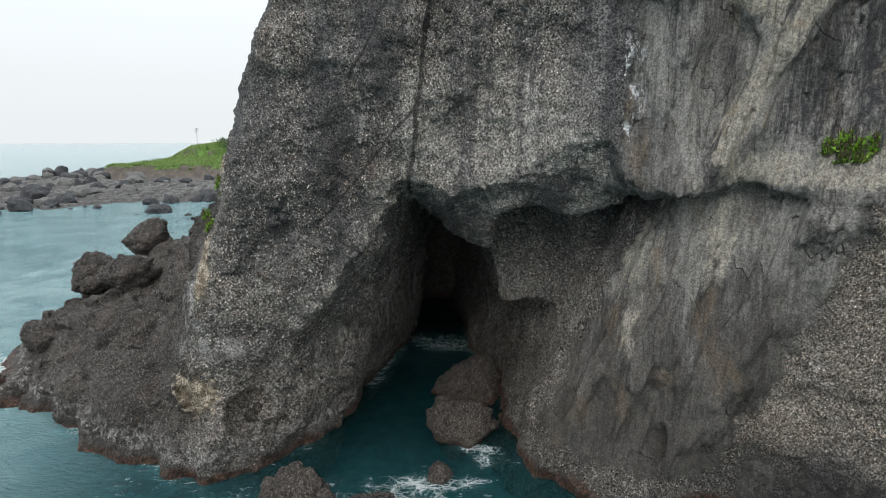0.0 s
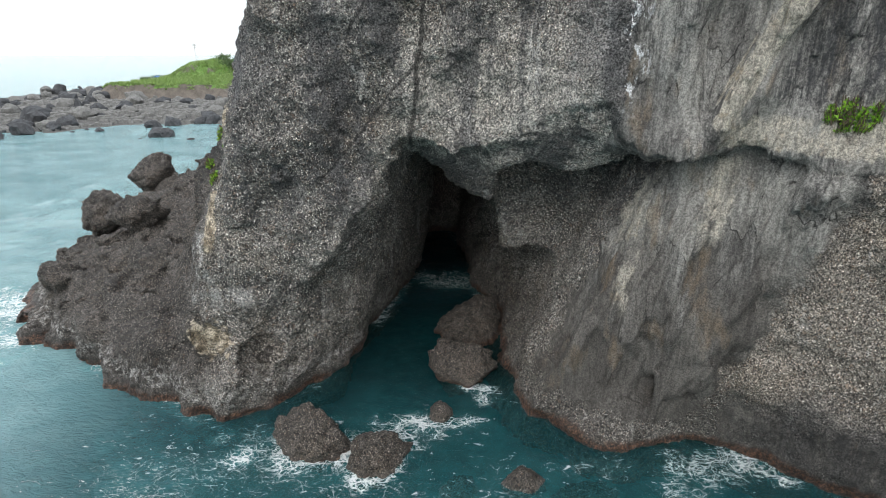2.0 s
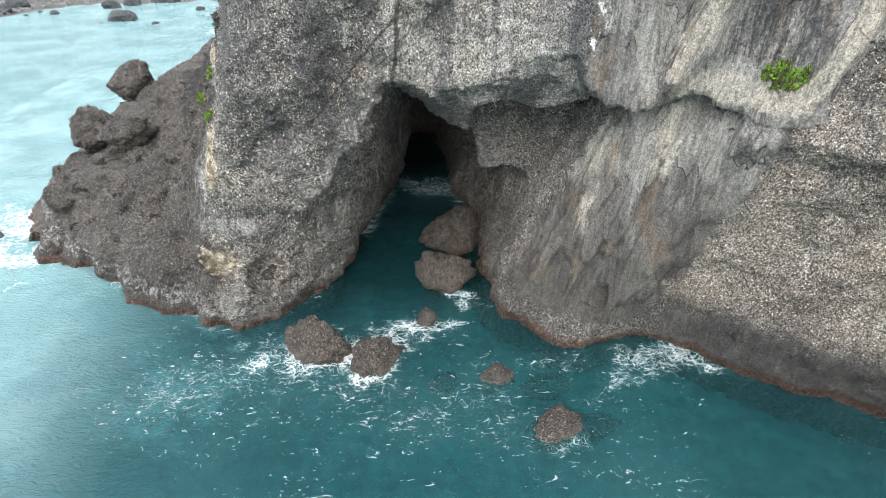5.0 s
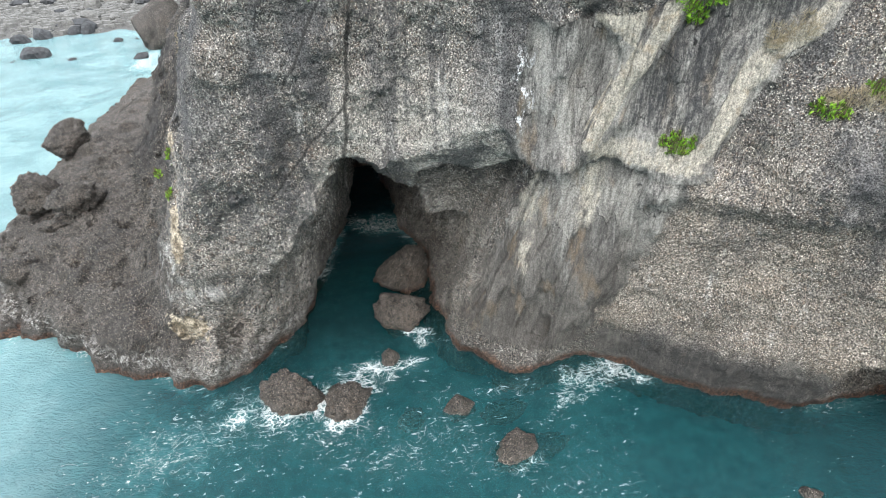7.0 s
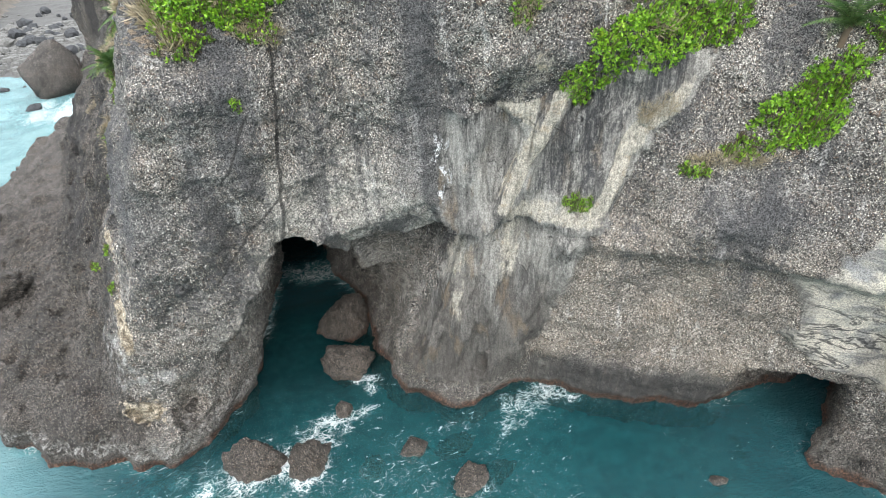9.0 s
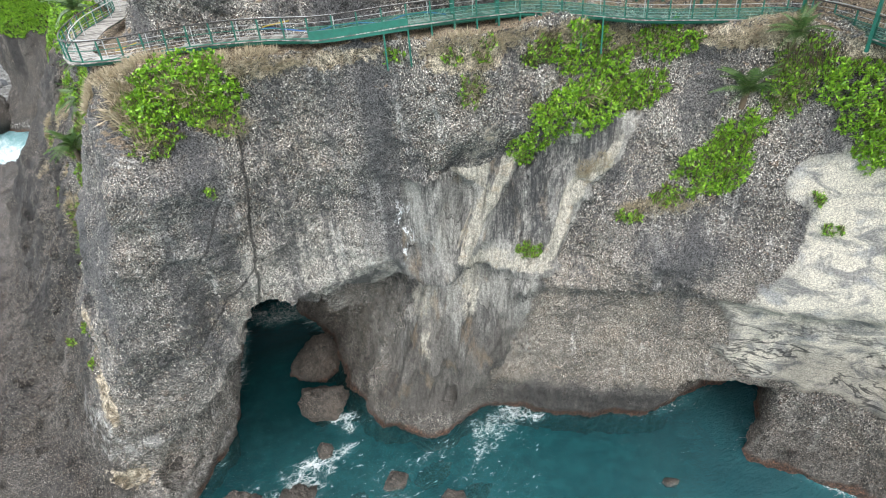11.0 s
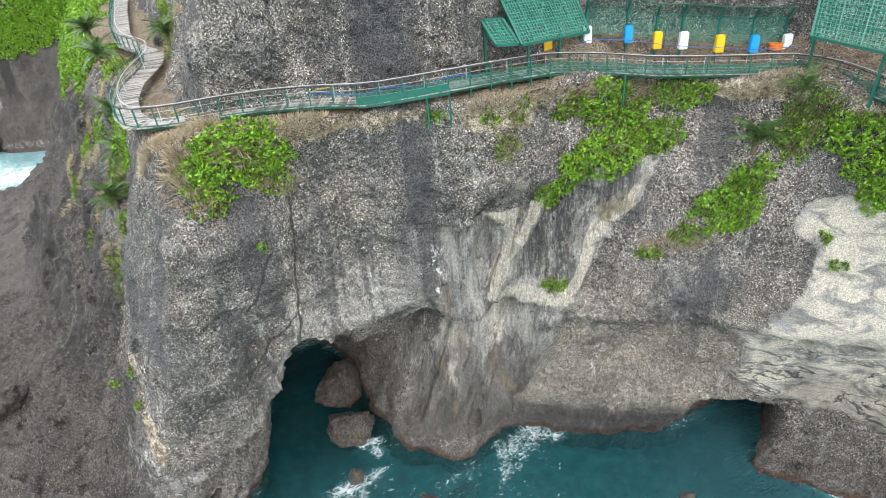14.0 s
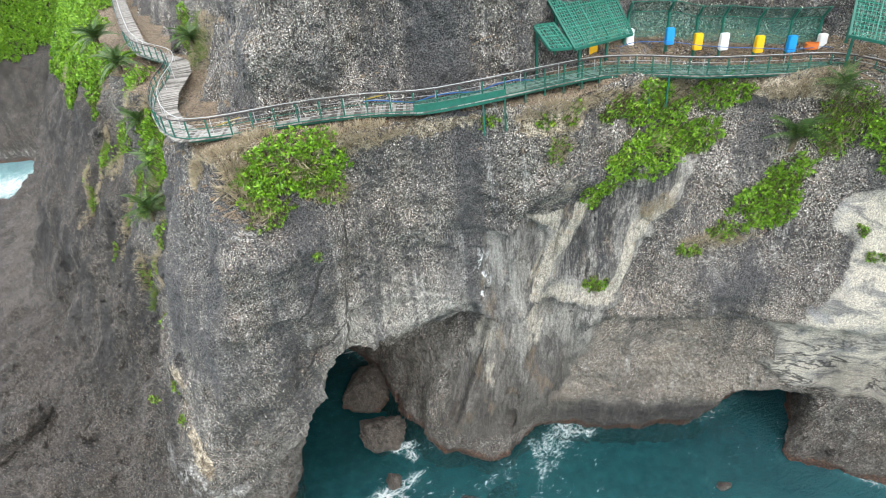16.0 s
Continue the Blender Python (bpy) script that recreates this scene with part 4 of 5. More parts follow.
def box_mesh(name, wide, deep, high, bevel, skin, taper=0.0):
    bm = bmesh.new()
    bmesh.ops.create_cube(bm, size=1)
    for v in bm.verts:
        k = 1 - taper * (v.co.z + 0.5)
        v.co = Vector((v.co.x * wide * k, v.co.y * deep * k, (v.co.z + 0.5) * high))
    bmesh.ops.bevel(bm, geom=bm.edges[:], offset=bevel, segments=2, affect="EDGES")
    me = bpy.data.meshes.new(name)
    bm.to_mesh(me)
    bm.free()
    me.materials.append(skin)
    return me


def sheet(a, b, c, d, n, m, sag=0.0):
    """A patch between four corners (a-b below, d-c above), bowed by sag."""
    u, v = np.meshgrid(np.linspace(0, 1, n + 1), np.linspace(0, 1, m + 1), indexing="ij")
    u, v = u.ravel()[:, None], v.ravel()[:, None]
    a, b, c, d = (np.array(p, float) for p in (a, b, c, d))
    p = a * (1 - u) * (1 - v) + b * u * (1 - v) + c * u * v + d * (1 - u) * v
    out = np.cross(b - a, d - a)
    p = p + out / np.linalg.norm(out) * sag * 16 * u * (1 - u) * v * (1 - v)
    i = (np.arange(n)[:, None] * (m + 1) + np.arange(m)[None, :]).ravel()
    return p, np.stack((i, i + m + 1, i + m + 2, i + 1), 1)


from mathutils.bvhtree import BVHTree


def tree_of(*obs):
    v, f, n = [], [], 0
    for ob in obs:
        me = ob.data
        co = np.empty(len(me.vertices) * 3)
        me.vertices.foreach_get("co", co)
        idx = np.empty(len(me.loops), np.int32)
        me.loops.foreach_get("vertex_index", idx)
        v.append(co.reshape(-1, 3))
        f.append(idx.reshape(-1, 4) + n)
        n += len(me.vertices)
    return BVHTree.FromPolygons(np.concatenate(v).tolist(), np.concatenate(f).tolist())


GROUND = tree_of(cliff, headland)


# ---- boulders and rocks in the surf ----
def boulder_shape(size, seed, detail=4, lump=0.22):
    bm = bmesh.new()
    bmesh.ops.create_icosphere(bm, subdivisions=detail, radius=1)
    v = np.array([w.co for w in bm.verts])
    f = np.array([[w.index for w in q.verts] for q in bm.faces])
    bm.free()
    shift = v + seed * 7.3
    r = 1 + lump * fractal(shift, 0.9, 2, seed) + 0.16 * fractal(shift, 0.4, 3, seed + 5) + 0.1 * blocky(shift, 0.5, seed + 9)
    for k in range(11):
        n = np.array((math.sin(seed * 3.1 + k * 2.4), math.cos(seed * 1.7 + k * 4.1), math.sin(seed + k * 1.3) * 0.8))
        n /= np.linalg.norm(n)
        d = v @ n * r
        r = np.where(d > 0.72, r * (0.72 + (d - 0.72) * 0.2) / np.maximum(d, 1e-6), r)
    v = v * r[:, None] * np.array(size)
    n = v / np.linalg.norm(v, axis=1)[:, None]
    return v + n * ((0.34 * (0.5 - pebbles(v + seed, 0.6, seed)) + 0.2 * (0.5 - pebbles(v + seed, 0.3, seed + 1))) * min(1, 0.5 * max(size)))[:, None], f


def rock(name, at, size, seed, label, category="boulder", turn=0.0, group="", detail=4):
    v, f = boulder_shape(size, seed, detail)
    c, s = math.cos(radians(turn)), math.sin(radians(turn))
    v = v @ np.array(((c, s, 0), (-s, c, 0), (0, 0, 1)))
    me = mesh_of(name, v, f, SURF_ROCK if name == "sea_rock" else BOULDER)
    ob = new(name, me)
    ob.location = at
    return tagged(ob, label, category, group)


rock("boulder", (-33.6, 69.0, 7.6), (2.7, 2.5, 2.4), 3, "dark craggy boulder on the headland shelf", detail=5)
rock("boulder", (-32.8, 57.4, 6.3), (2.6, 2.5, 2.5), 5, "big dark rounded boulder resting on the shelf", detail=5, turn=20)
rock("boulder", (-27.2, 53.0, 7.6), (2.4, 2.0, 1.9), 8, "smooth dark rounded boulder resting on the shelf", detail=5, turn=35)
rock("boulder", (-31.0, 47.0, 3.9), (1.9, 1.7, 1.4), 11, "dark boulder half sunk in the shelf", detail=4)
rock("boulder", (-30.2, 53.0, 5.0), (1.6, 0.9, 0.6), 12, "reddish slab of rock wedged under boulders", detail=4)
rock("sea_rock", (2.2, 44.8, 0.6), (2.7, 2.9, 2.2), 14, "dark wet boulder standing in the cave water", "rock", detail=5)
rock("sea_rock", (1.2, 38.9, 0.5), (2.4, 2.3, 2.0), 17, "grey boulder with a reddish tide line in the cave mouth", "rock", 15, detail=5)
rock("sea_rock", (-7.3, 30.9, 0.35), (2.5, 1.6, 1.75), 21, "craggy brown rock washed by surf", "rock", -8, detail=5)
rock("sea_rock", (-3.5, 30.0, 0.2), (1.9, 1.6, 1.5), 23, "brown rock with white water over it", "rock", 30, detail=5)
rock("sea_rock", (-0.1, 34.0, 0.0), (0.85, 1.0, 0.8), 26, "small dark rock with a ring of foam", "rock")
rock("sea_rock", (4.3, 28.2, -0.15), (1.3, 1.0, 0.8), 28, "low dark red rock just above the water", "rock")
rock("sea_rock", (7.4, 27.8, -0.72), (1.9, 1.2, 0.7), 31, "dark rock under clear water", "rock")
rock("sea_rock", (7.2, 24.0, -0.4), (1.8, 1.5, 1.0), 37, "low dark red rock broken by surf", "rock", 40)
rock("sea_rock", (0.9, 28.2, -0.72), (1.1, 1.1, 0.7), 35, "dark rock under clear water", "rock")
rock("sea_rock", (9.3, 24.4, -0.74), (1.7, 1.1, 0.75), 36, "dark rock under clear water", "rock")
rock("sea_rock", (23.3, 17.7, -0.1), (0.7, 0.5, 0.45), 38, "small dark rock in quiet water", "rock")
rock("sea_rock", (-39.5, 47.5, 0.1), (1.4, 1.0, 0.7), 41, "dark rock in white water off the shelf", "rock")
rock("boulder", (31.6, 14.0, 2.0), (0.55, 0.5, 0.5), 44, "round pale stone stuck to the cove rock", "boulder")
rock("stone", (-11.5, 36.3, 2.6), (0.5, 0.4, 0.4), 46, "broken grey stone lying in a pothole", "stone")
rock("stone", (-11.1, 36.5, 3.0), (0.4, 0.35, 0.35), 47, "broken grey stone lying in a pothole", "stone")
rock("boulder", (-33.0, 118.0, 1.5), (5.0, 4.5, 4.0), 51, "large dark boulder at the foot of the headland", "boulder", detail=4)
rock("boulder", (-46.0, 162.0, 3.0), (8.0, 7.0, 8.0), 52, "large dark boulder washed by surf", "boulder", detail=4)


# ---- shrubs, palms and grass on the rock ----
def leaves_at(spots, outs, length, width, count, rng, spread=1.0):
    """Rosettes of folded leaves: one four-cornered leaf each."""
    n = len(spots)
    c = np.repeat(spots, count, 0)
    o = np.repeat(outs, count, 0)
    d = rng.normal(size=(n * count, 3)) * spread + o * 0.9
    d /= np.linalg.norm(d, axis=1)[:, None]
    s = np.cross(d, rng.normal(size=d.shape))
    s /= np.linalg.norm(s, axis=1)[:, None]
    k = np.cross(s, d)
    size = (length * rng.uniform(0.6, 1.2, n * count))[:, None]
    w = width / length * size
    base, tip = c, c + d * size
    mid = c + d * size * 0.55
    v = np.stack((base, mid + s * w / 2 + k * w * 0.2, tip, mid - s * w / 2 + k * w * 0.2), 1).reshape(-1, 3)
    return v, np.arange(len(v)).reshape(-1, 4)


def on_rock(centre, out, across, tall, tilt, count, rng, edge=0.35):
    """Points on the rock inside an uneven oval seen along out."""
    out = np.array(out, float) / np.linalg.norm(out)
    side = np.cross((0, 0, 1.0), out)
    side /= np.linalg.norm(side)
    up = np.cross(out, side)
    a = radians(tilt)
    su, sv = side * math.cos(a) + up * math.sin(a), up * math.cos(a) - side * math.sin(a)
    spots, outs, depth = [], [], []
    seed = rng.integers(1000)
    for _ in range(count):
        ang, r = rng.uniform(0, 2 * np.pi), math.sqrt(rng.uniform())
        rim = 1 + edge * math.sin(ang * 2 + seed) + edge * 0.7 * math.sin(ang * 5 + seed * 2)
        if r > rim:
            continue
        p = np.array(centre) + su * across * r * math.cos(ang) + sv * tall * r * math.sin(ang)
        hit = GROUND.ray_cast(Vector(p + out * 7), Vector(-out), 16)
        if hit[0] is not None:
            spots.append(hit[0])
            outs.append(hit[1])
            depth.append(max(0.0, 1 - r / rim))
    return np.array(spots), np.array(outs), np.array(depth)


def shrub(centre, out, across, tall, tilt=0, label="bright green broad-leaved shrub growing on the cliff", dense=15, high=0.9, leaf=0.24, skin=None, name="shrub", category="shrub", seed=0):
    rng = np.random.default_rng(int(abs(centre[0] * 131 + centre[2] * 717)) + seed)
    spots, outs, depth = on_rock(centre, out, across, tall, tilt, int(dense * across * tall * 9), rng)
    if len(spots) == 0:
        return
    up = outs * 0.6 + np.array((0, -0.2, 0.75))
    clump = 0.55 + 0.45 * value_noise(spots, 1.1, seed + 3)
    lift = (rng.uniform(0.1, 1, len(spots)) * high * (0.25 + np.sqrt(depth)) * clump)[:, None]
    keep = clump[:] + depth > 0.22
    spots, outs, up, lift = spots[keep], outs[keep], up[keep], lift[keep]
    v, f = leaves_at(spots + up * lift, up, leaf, leaf * 0.5, 6, rng)
    me = mesh_of(name, v, f, skin or LEAF, False)
    base = spots.mean(0)
    me.transform(Matrix.Translation(-Vector(base)))
    top = thing(name, label, category, at=base)
    part("foliage", me, top)
    few = spots[:: max(1, len(spots) // 60)]
    stems = joined([bar(p - (0, 0, 0.05), p + u * (0.2 + 0.5 * high), 0.03, 0.03, (1, 0.1, 0)) for p, u in zip(few, up[:: max(1, len(up) // 60)])])
    me = mesh_of("undergrowth", stems[0] - base, stems[1], BARK, False)
    tagged(part("undergrowth", me, top), kind="stuff")


FRONT, RIGHT, LEFTWARD = (-0.15, -0.85, 0.45), (-0.55, -0.7, 0.45), (-0.85, -0.3, 0.4)
shrub((-2.4, 33.6, 32.1), FRONT, 3.6, 1.6, 4, "wide bright green shrub spilling over the cliff edge below the path", high=1.1)
shrub((-4.0, 33.0, 30.2), FRONT, 1.8, 1.2, 20, dense=8)
shrub((-0.6, 32.6, 30.5), FRONT, 1.5, 1.0, -20, "thin green shrub over dry grass", dense=5)
shrub((-1.0, 32.9, 31.6), FRONT, 2.2, 1.6, -10, high=1.0)
shrub((-4.4, 33.6, 31.2), FRONT, 1.6, 1.5, 10, high=1.0)
shrub((22.6, 27.4, 29.6), FRONT, 2.0, 1.4, 15, high=1.1)
shrub((27.6, 21.9, 24.9), RIGHT, 1.6, 1.5, 35, high=1.1)
shrub((17.4, 27.4, 32.2), FRONT, 1.3, 0.8, 0, high=1.0)
shrub((20.6, 28.0, 31.4), FRONT, 2.6, 1.4, -4, high=1.2)
shrub((25.6, 26.2, 31.4), RIGHT, 2.2, 1.1, 8, high=1.1)
shrub((20.4, 27.4, 28.0), FRONT, 3.6, 1.8, 12, "dense bright green shrub hanging over the rock face", high=1.2)
shrub((17.0, 27.4, 27.0), FRONT, 1.8, 1.6, 30, high=1.0)
shrub((24.3, 26.2, 28.8), RIGHT, 2.0, 1.1, 20, high=1.0)
shrub((26.8, 22.2, 23.9), RIGHT, 2.6, 1.7, 28, "dense bright green shrub on the cliff shoulder", high=1.1)
shrub((28.3, 21.9, 26.2), RIGHT, 1.5, 1.3, 40, high=1.0)
shrub((24.7, 23.5, 22.2), RIGHT, 1.1, 0.7, 10, high=0.7)
shrub((30.4, 21.0, 28.6), RIGHT, 1.3, 2.0, -20, "green shrub mixed with pale dry grass", dense=8)
shrub((31.0, 21.0, 30.5), RIGHT, 1.4, 1.0, 0, dense=8)
shrub((31.9, 17.2, 28.6), (-0.9, -0.3, 0.4), 2.2, 2.2, 10, "large bright green shrub at the cliff's brow", high=1.2)
shrub((32.0, 15.2, 27.0), (-0.9, -0.3, 0.4), 2.0, 2.2, 10, high=1.1)
shrub((31.4, 19.6, 30.0), (-0.8, -0.5, 0.4), 1.4, 1.0, 0, high=0.9)
shrub((16.6, 27.4, 18.6), FRONT, 0.95, 0.6, 0, "small green plant growing on a rock ledge", high=0.6, dense=40, leaf=0.17)
shrub((22.4, 24.4, 20.9), RIGHT, 0.9, 0.5, 0, "small green plant rooted in a crack", high=0.5)
shrub((31.1, 16.5, 21.0), RIGHT, 0.5, 0.4, 0, "small round green shrub on white rock", high=0.5)
shrub((30.6, 17.6, 22.8), RIGHT, 0.45, 0.4, 0, "small round green shrub on white rock", high=0.5)
shrub((-13.2, 38.5, 16.3), LEFTWARD, 0.35, 0.45, 0, "small green sprig on bare tan rock", high=0.4)
shrub((-13.4, 37.6, 13.9), LEFTWARD, 0.4, 0.35, 0, "small green sprig on bare tan rock", high=0.4)
shrub((-2.4, 32.3, 26.4), FRONT, 0.4, 0.5, 0, "small dull green tuft in a rock crack", high=0.3, dense=8)
shrub((9.0, 29.2, 33.1), FRONT, 0.7, 0.4, 0, high=0.6, dense=8)
shrub((13.6, 27.4, 32.8), FRONT, 0.8, 0.8, 0, high=0.6, dense=8)
shrub((12.8, 27.7, 30.7), FRONT, 0.8, 1.1, 0, "thin green and dry plants in a gully", high=0.5, dense=6)
shrub((11.8, 28.0, 32.6), FRONT, 0.6, 0.8, 0, high=0.5, dense=6)
shrub((-8.2, 58.0, 32.6), LEFTWARD, 1.8, 1.6, 0, "bright green shrub on the ridge beside the path", high=1.3)
shrub((-9.2, 51.5, 30.2), LEFTWARD, 2.4, 2.2, 0, "tall bright green shrub below the bend of the path", high=1.4)
shrub((-9.2, 46.8, 30.0), LEFTWARD, 1.8, 2.2, 0, "bright green shrub on the ridge below the path", high=1.3)
shrub((-10.4, 47.6, 26.6), LEFTWARD, 1.2, 1.4, 0, high=0.9)
shrub((-12.4, 46.8, 21.0), LEFTWARD, 0.5, 1.3, 0, "thin green plants down a rock rib", high=0.5, dense=6)
shrub((-12.0, 60.0, 28.5), LEFTWARD, 0.9, 2.6, 0, "green plants down a rock rib", high=0.6, dense=6)
shrub((-15.0, 66.0, 24.6), LEFTWARD, 0.7, 2.0, 0, "thin green plants down a rock rib", high=0.5, dense=5)
for y, z, a, b in ((44.5, 25.0, 0.7, 1.3), (45.0, 22.4, 0.5, 0.9), (52.0, 26.5, 0.8, 1.4), (53.0, 23.6, 0.5, 1.2), (54.0, 20.5, 0.4, 0.9), (62.0, 26.0, 1.1, 1.8), (63.5, 22.0, 0.6, 1.4), (43.0, 19.0, 0.35, 0.7), (56.0, 29.0, 1.6, 1.4)):
    shrub((float(flank_x(np.array(y), np.array(z))), y, z), LEFTWARD, a, b, 0, "green plants clinging to a rib of the rock flank", high=0.6, dense=9)
for x, y, z, a, b in ((-9.0, 66.0, 32.8, 2.4, 2.0), (-10.4, 72.0, 31.6, 3.0, 2.4), (-11.0, 70.0, 29.0, 1.2, 2.4), (-12.0, 79.0, 31.4, 3.6, 2.6), (-13.0, 80.0, 28.4, 1.6, 2.4), (-12.4, 88.0, 32.4, 4.0, 3.0)):
    shrub((x, y, z), LEFTWARD, a, b, 0, "wide bright green shrub on the hillside", high=1.2, leaf=0.3, dense=11)
for x, y, z, a, b in ((-13.5, 97.0, 32.0, 5.0, 3.4), (-17.0, 106.0, 31.0, 5.0, 3.6), (-22.0, 114.0, 30.0, 6.0, 4.0), (-28.0, 124.0, 29.0, 7.0, 4.5), (-15.0, 96.0, 28.0, 3.0, 2.4), (-24.0, 158.0, 27.0, 9.0, 6.0), (-18.0, 154.0, 29.0, 8.0, 5.0), (-30.0, 160.0, 24.0, 7.0, 5.0), (-11.5, 108.0, 33.0, 6.0, 4.0), (-13.0, 120.0, 32.0, 7.0, 4.5), (-14.0, 136.0, 31.0, 8.0, 5.0)):
    shrub((x, y, z), LEFTWARD, a, b, 0, "wide green thicket on the far hillside", high=1.5, leaf=0.42, dense=7)
shrub((-3.6, 60.0, 36.5), LEFTWARD, 2.0, 2.0, 0, "green and dry shrubs above the path", high=0.9, dense=7)
shrub((-4.2, 50.0, 36.5), LEFTWARD, 1.6, 1.6, 0, "green and dry shrubs above the path", high=0.8, dense=7)
shrub((-14.6, 41.0, 14.0), LEFTWARD, 0.4, 0.4, 0, "small green sprig on dark rock", high=0.4)


def palm(at, size, label, seed):
    rng = np.random.default_rng(seed)
    hit = GROUND.find_nearest(Vector(at))[0]
    top = thing("palm", label, "palm", at=hit)
    trunk = tube([(0, 0, -0.3), (0.03, -0.1, 0.35 * size), (0.0, -0.25, 0.7 * size)], 0.13 * size, 8)
    part("trunk", mesh_of("trunk", *trunk, BARK), top)
    pieces = []
    t = np.linspace(0, 1, 9)
    spine = np.stack((t * 1.5, 0 * t, 0.75 * t - 1.05 * t * t), 1) * size
    for i in range(1, 9):
        for way in (-1, 1):
            for j in (0.0, 0.5):
                p = spine[i - 1] * (1 - j) + spine[i] * j
                q = p + np.array((0.16, way * 0.32 * math.sin(0.35 + 2.5 * t[i]), -0.1)) * size
                w = np.array((0.035, 0, 0.01)) * size
                pieces.append((np.array((p - w, p + w, q + w * 0.3, q - w * 0.3)), np.array(((0, 1, 2, 3),))))
    pieces.append(bar(spine[0], spine[4], 0.03 * size, 0.03 * size))
    frond = mesh_of("frond", *joined(pieces), FROND, False)
    for i in range(26):
        ob = part("frond", frond, top)
        ob.matrix_local = Matrix.Translation((0, -0.25, 0.7 * size)) @ pose(0, 0, 0, rng.uniform(-20, 20), rng.uniform(-65, 25), i * 137.5) @ Matrix.Diagonal((*[rng.uniform(0.75, 1.1)] * 3, 1))


palm((28.4, 22.2, 28.0), 1.35, "round dark green cycad palm among shrubs", 1)
palm((31.4, 21.6, 31.4), 1.1, "green cycad palm below the path", 2)
palm((-11.6, 45.6, 26.2), 1.2, "green cycad palm hanging on the rock rib", 3)
palm((-10.2, 49.0, 29.6), 1.2, "green cycad palm among shrubs on the ridge", 4)
palm((-8.6, 62.0, 33.0), 1.4, "green cycad palm beside the stepped path", 5)
palm((-10.0, 76.0, 34.5), 1.6, "green cycad palm on the hillside", 6)
palm((-9.3, 53.5, 30.5), 1.1, "green cycad palm below the path", 7)
palm((-4.4, 56.0, 36.0), 1.2, "green cycad palm above the path", 8)


def grass(name, label, beds, skin, blade, seed):
    """Tufts of blades on the rock, in one mesh."""
    rng = np.random.default_rng(seed)
    sets = []
    for centre, out, across, tall, tilt, count in beds:
        spots, outs, _ = on_rock(centre, out, across, tall, tilt, count, rng)
        if len(spots):
            up = outs * 0.5 + np.array((0, -0.25, 0.5))
            sets.append(leaves_at(spots, up, blade, blade * 0.06, 7, rng, 0.45))
    tagged(new(name, mesh_of(name, *joined(sets), skin, False)), label, "grass", kind="stuff")


grass("dry_grass", "pale dry grass tufts along the path edge and in gullies", [
    ((1.6, 32.4, 33.2), FRONT, 3.0, 0.7, -6, 420), ((-4.6, 36.2, 33.0), FRONT, 2.4, 0.5, 8, 260), ((14.5, 27.8, 33.2), FRONT, 4.5, 0.5, 0, 420),
    ((23.0, 27.0, 32.2), RIGHT, 4.5, 0.8, 4, 480), ((29.5, 23.0, 31.8), RIGHT, 3.0, 0.7, 4, 260), ((13.0, 27.6, 31.4), FRONT, 1.0, 1.6, 0, 160), ((20.5, 26.0, 24.6), RIGHT, 1.2, 0.8, 30, 120),
    ((24.0, 23.6, 21.6), RIGHT, 3.0, 0.5, 8, 200), ((-6.4, 37.0, 31.6), LEFTWARD, 0.9, 0.9, 0, 150), ((-10.4, 47.5, 28.0), LEFTWARD, 1.6, 2.6, 0, 260), ((-12.6, 47.0, 21.5), LEFTWARD, 0.5, 2.0, 0, 120),
    ((-8.4, 55.0, 32.0), LEFTWARD, 3.0, 1.4, 0, 260), ((-14.0, 62.0, 26.0), LEFTWARD, 0.8, 4.0, 0, 220), ((-3.8, 53.0, 36.5), LEFTWARD, 2.8, 2.4, 0, 380), ((-0.5, 32.6, 30.4), FRONT, 1.6, 0.9, 0, 200),
    ((-11.0, 44.8, 23.5), LEFTWARD, 0.5, 3.0, 0, 160), ((-12.5, 53.0, 24.0), LEFTWARD, 0.7, 4.0, 0, 260), ((-13.0, 57.0, 27.5), LEFTWARD, 2.0, 1.6, 0, 220), ((-16.0, 64.0, 22.0), LEFTWARD, 0.8, 3.5, 0, 200),
    ((-10.5, 70.0, 31.0), LEFTWARD, 4.0, 2.0, 0, 300), ((30.6, 21.2, 29.0), RIGHT, 1.0, 1.8, -20, 160), ((-13.5, 90.0, 28.0), LEFTWARD, 6.0, 2.5, 0, 300)], STRAW, 0.5, 5)
grass("reeds", "pale seeding reeds and long grass at the cliff edge", [((-5.2, 34.4, 31.6), FRONT, 1.0, 1.2, 0, 130), ((-2.0, 33.6, 32.0), FRONT, 1.4, 0.7, 0, 90), ((-4.4, 33.2, 30.2), FRONT, 0.8, 0.9, 0, 60), ((21.0, 27.6, 28.6), FRONT, 0.8, 0.5, 0, 30)], STRAW, 1.0, 6)
grass("green_grass", "green grass tufts on ledges", [
    ((-9.6, 48.0, 27.4), LEFTWARD, 2.4, 2.4, 0, 220), ((-4.0, 55.0, 36.4), LEFTWARD, 3.0, 2.2, 0, 300), ((-12.6, 45.6, 19.6), LEFTWARD, 0.4, 1.4, 0, 60), ((30.4, 21.2, 29.2), RIGHT, 1.0, 1.6, 0, 120), ((-12.0, 58.0, 28.0), LEFTWARD, 0.7, 2.4, 0, 120)], GRASS, 0.6, 7)


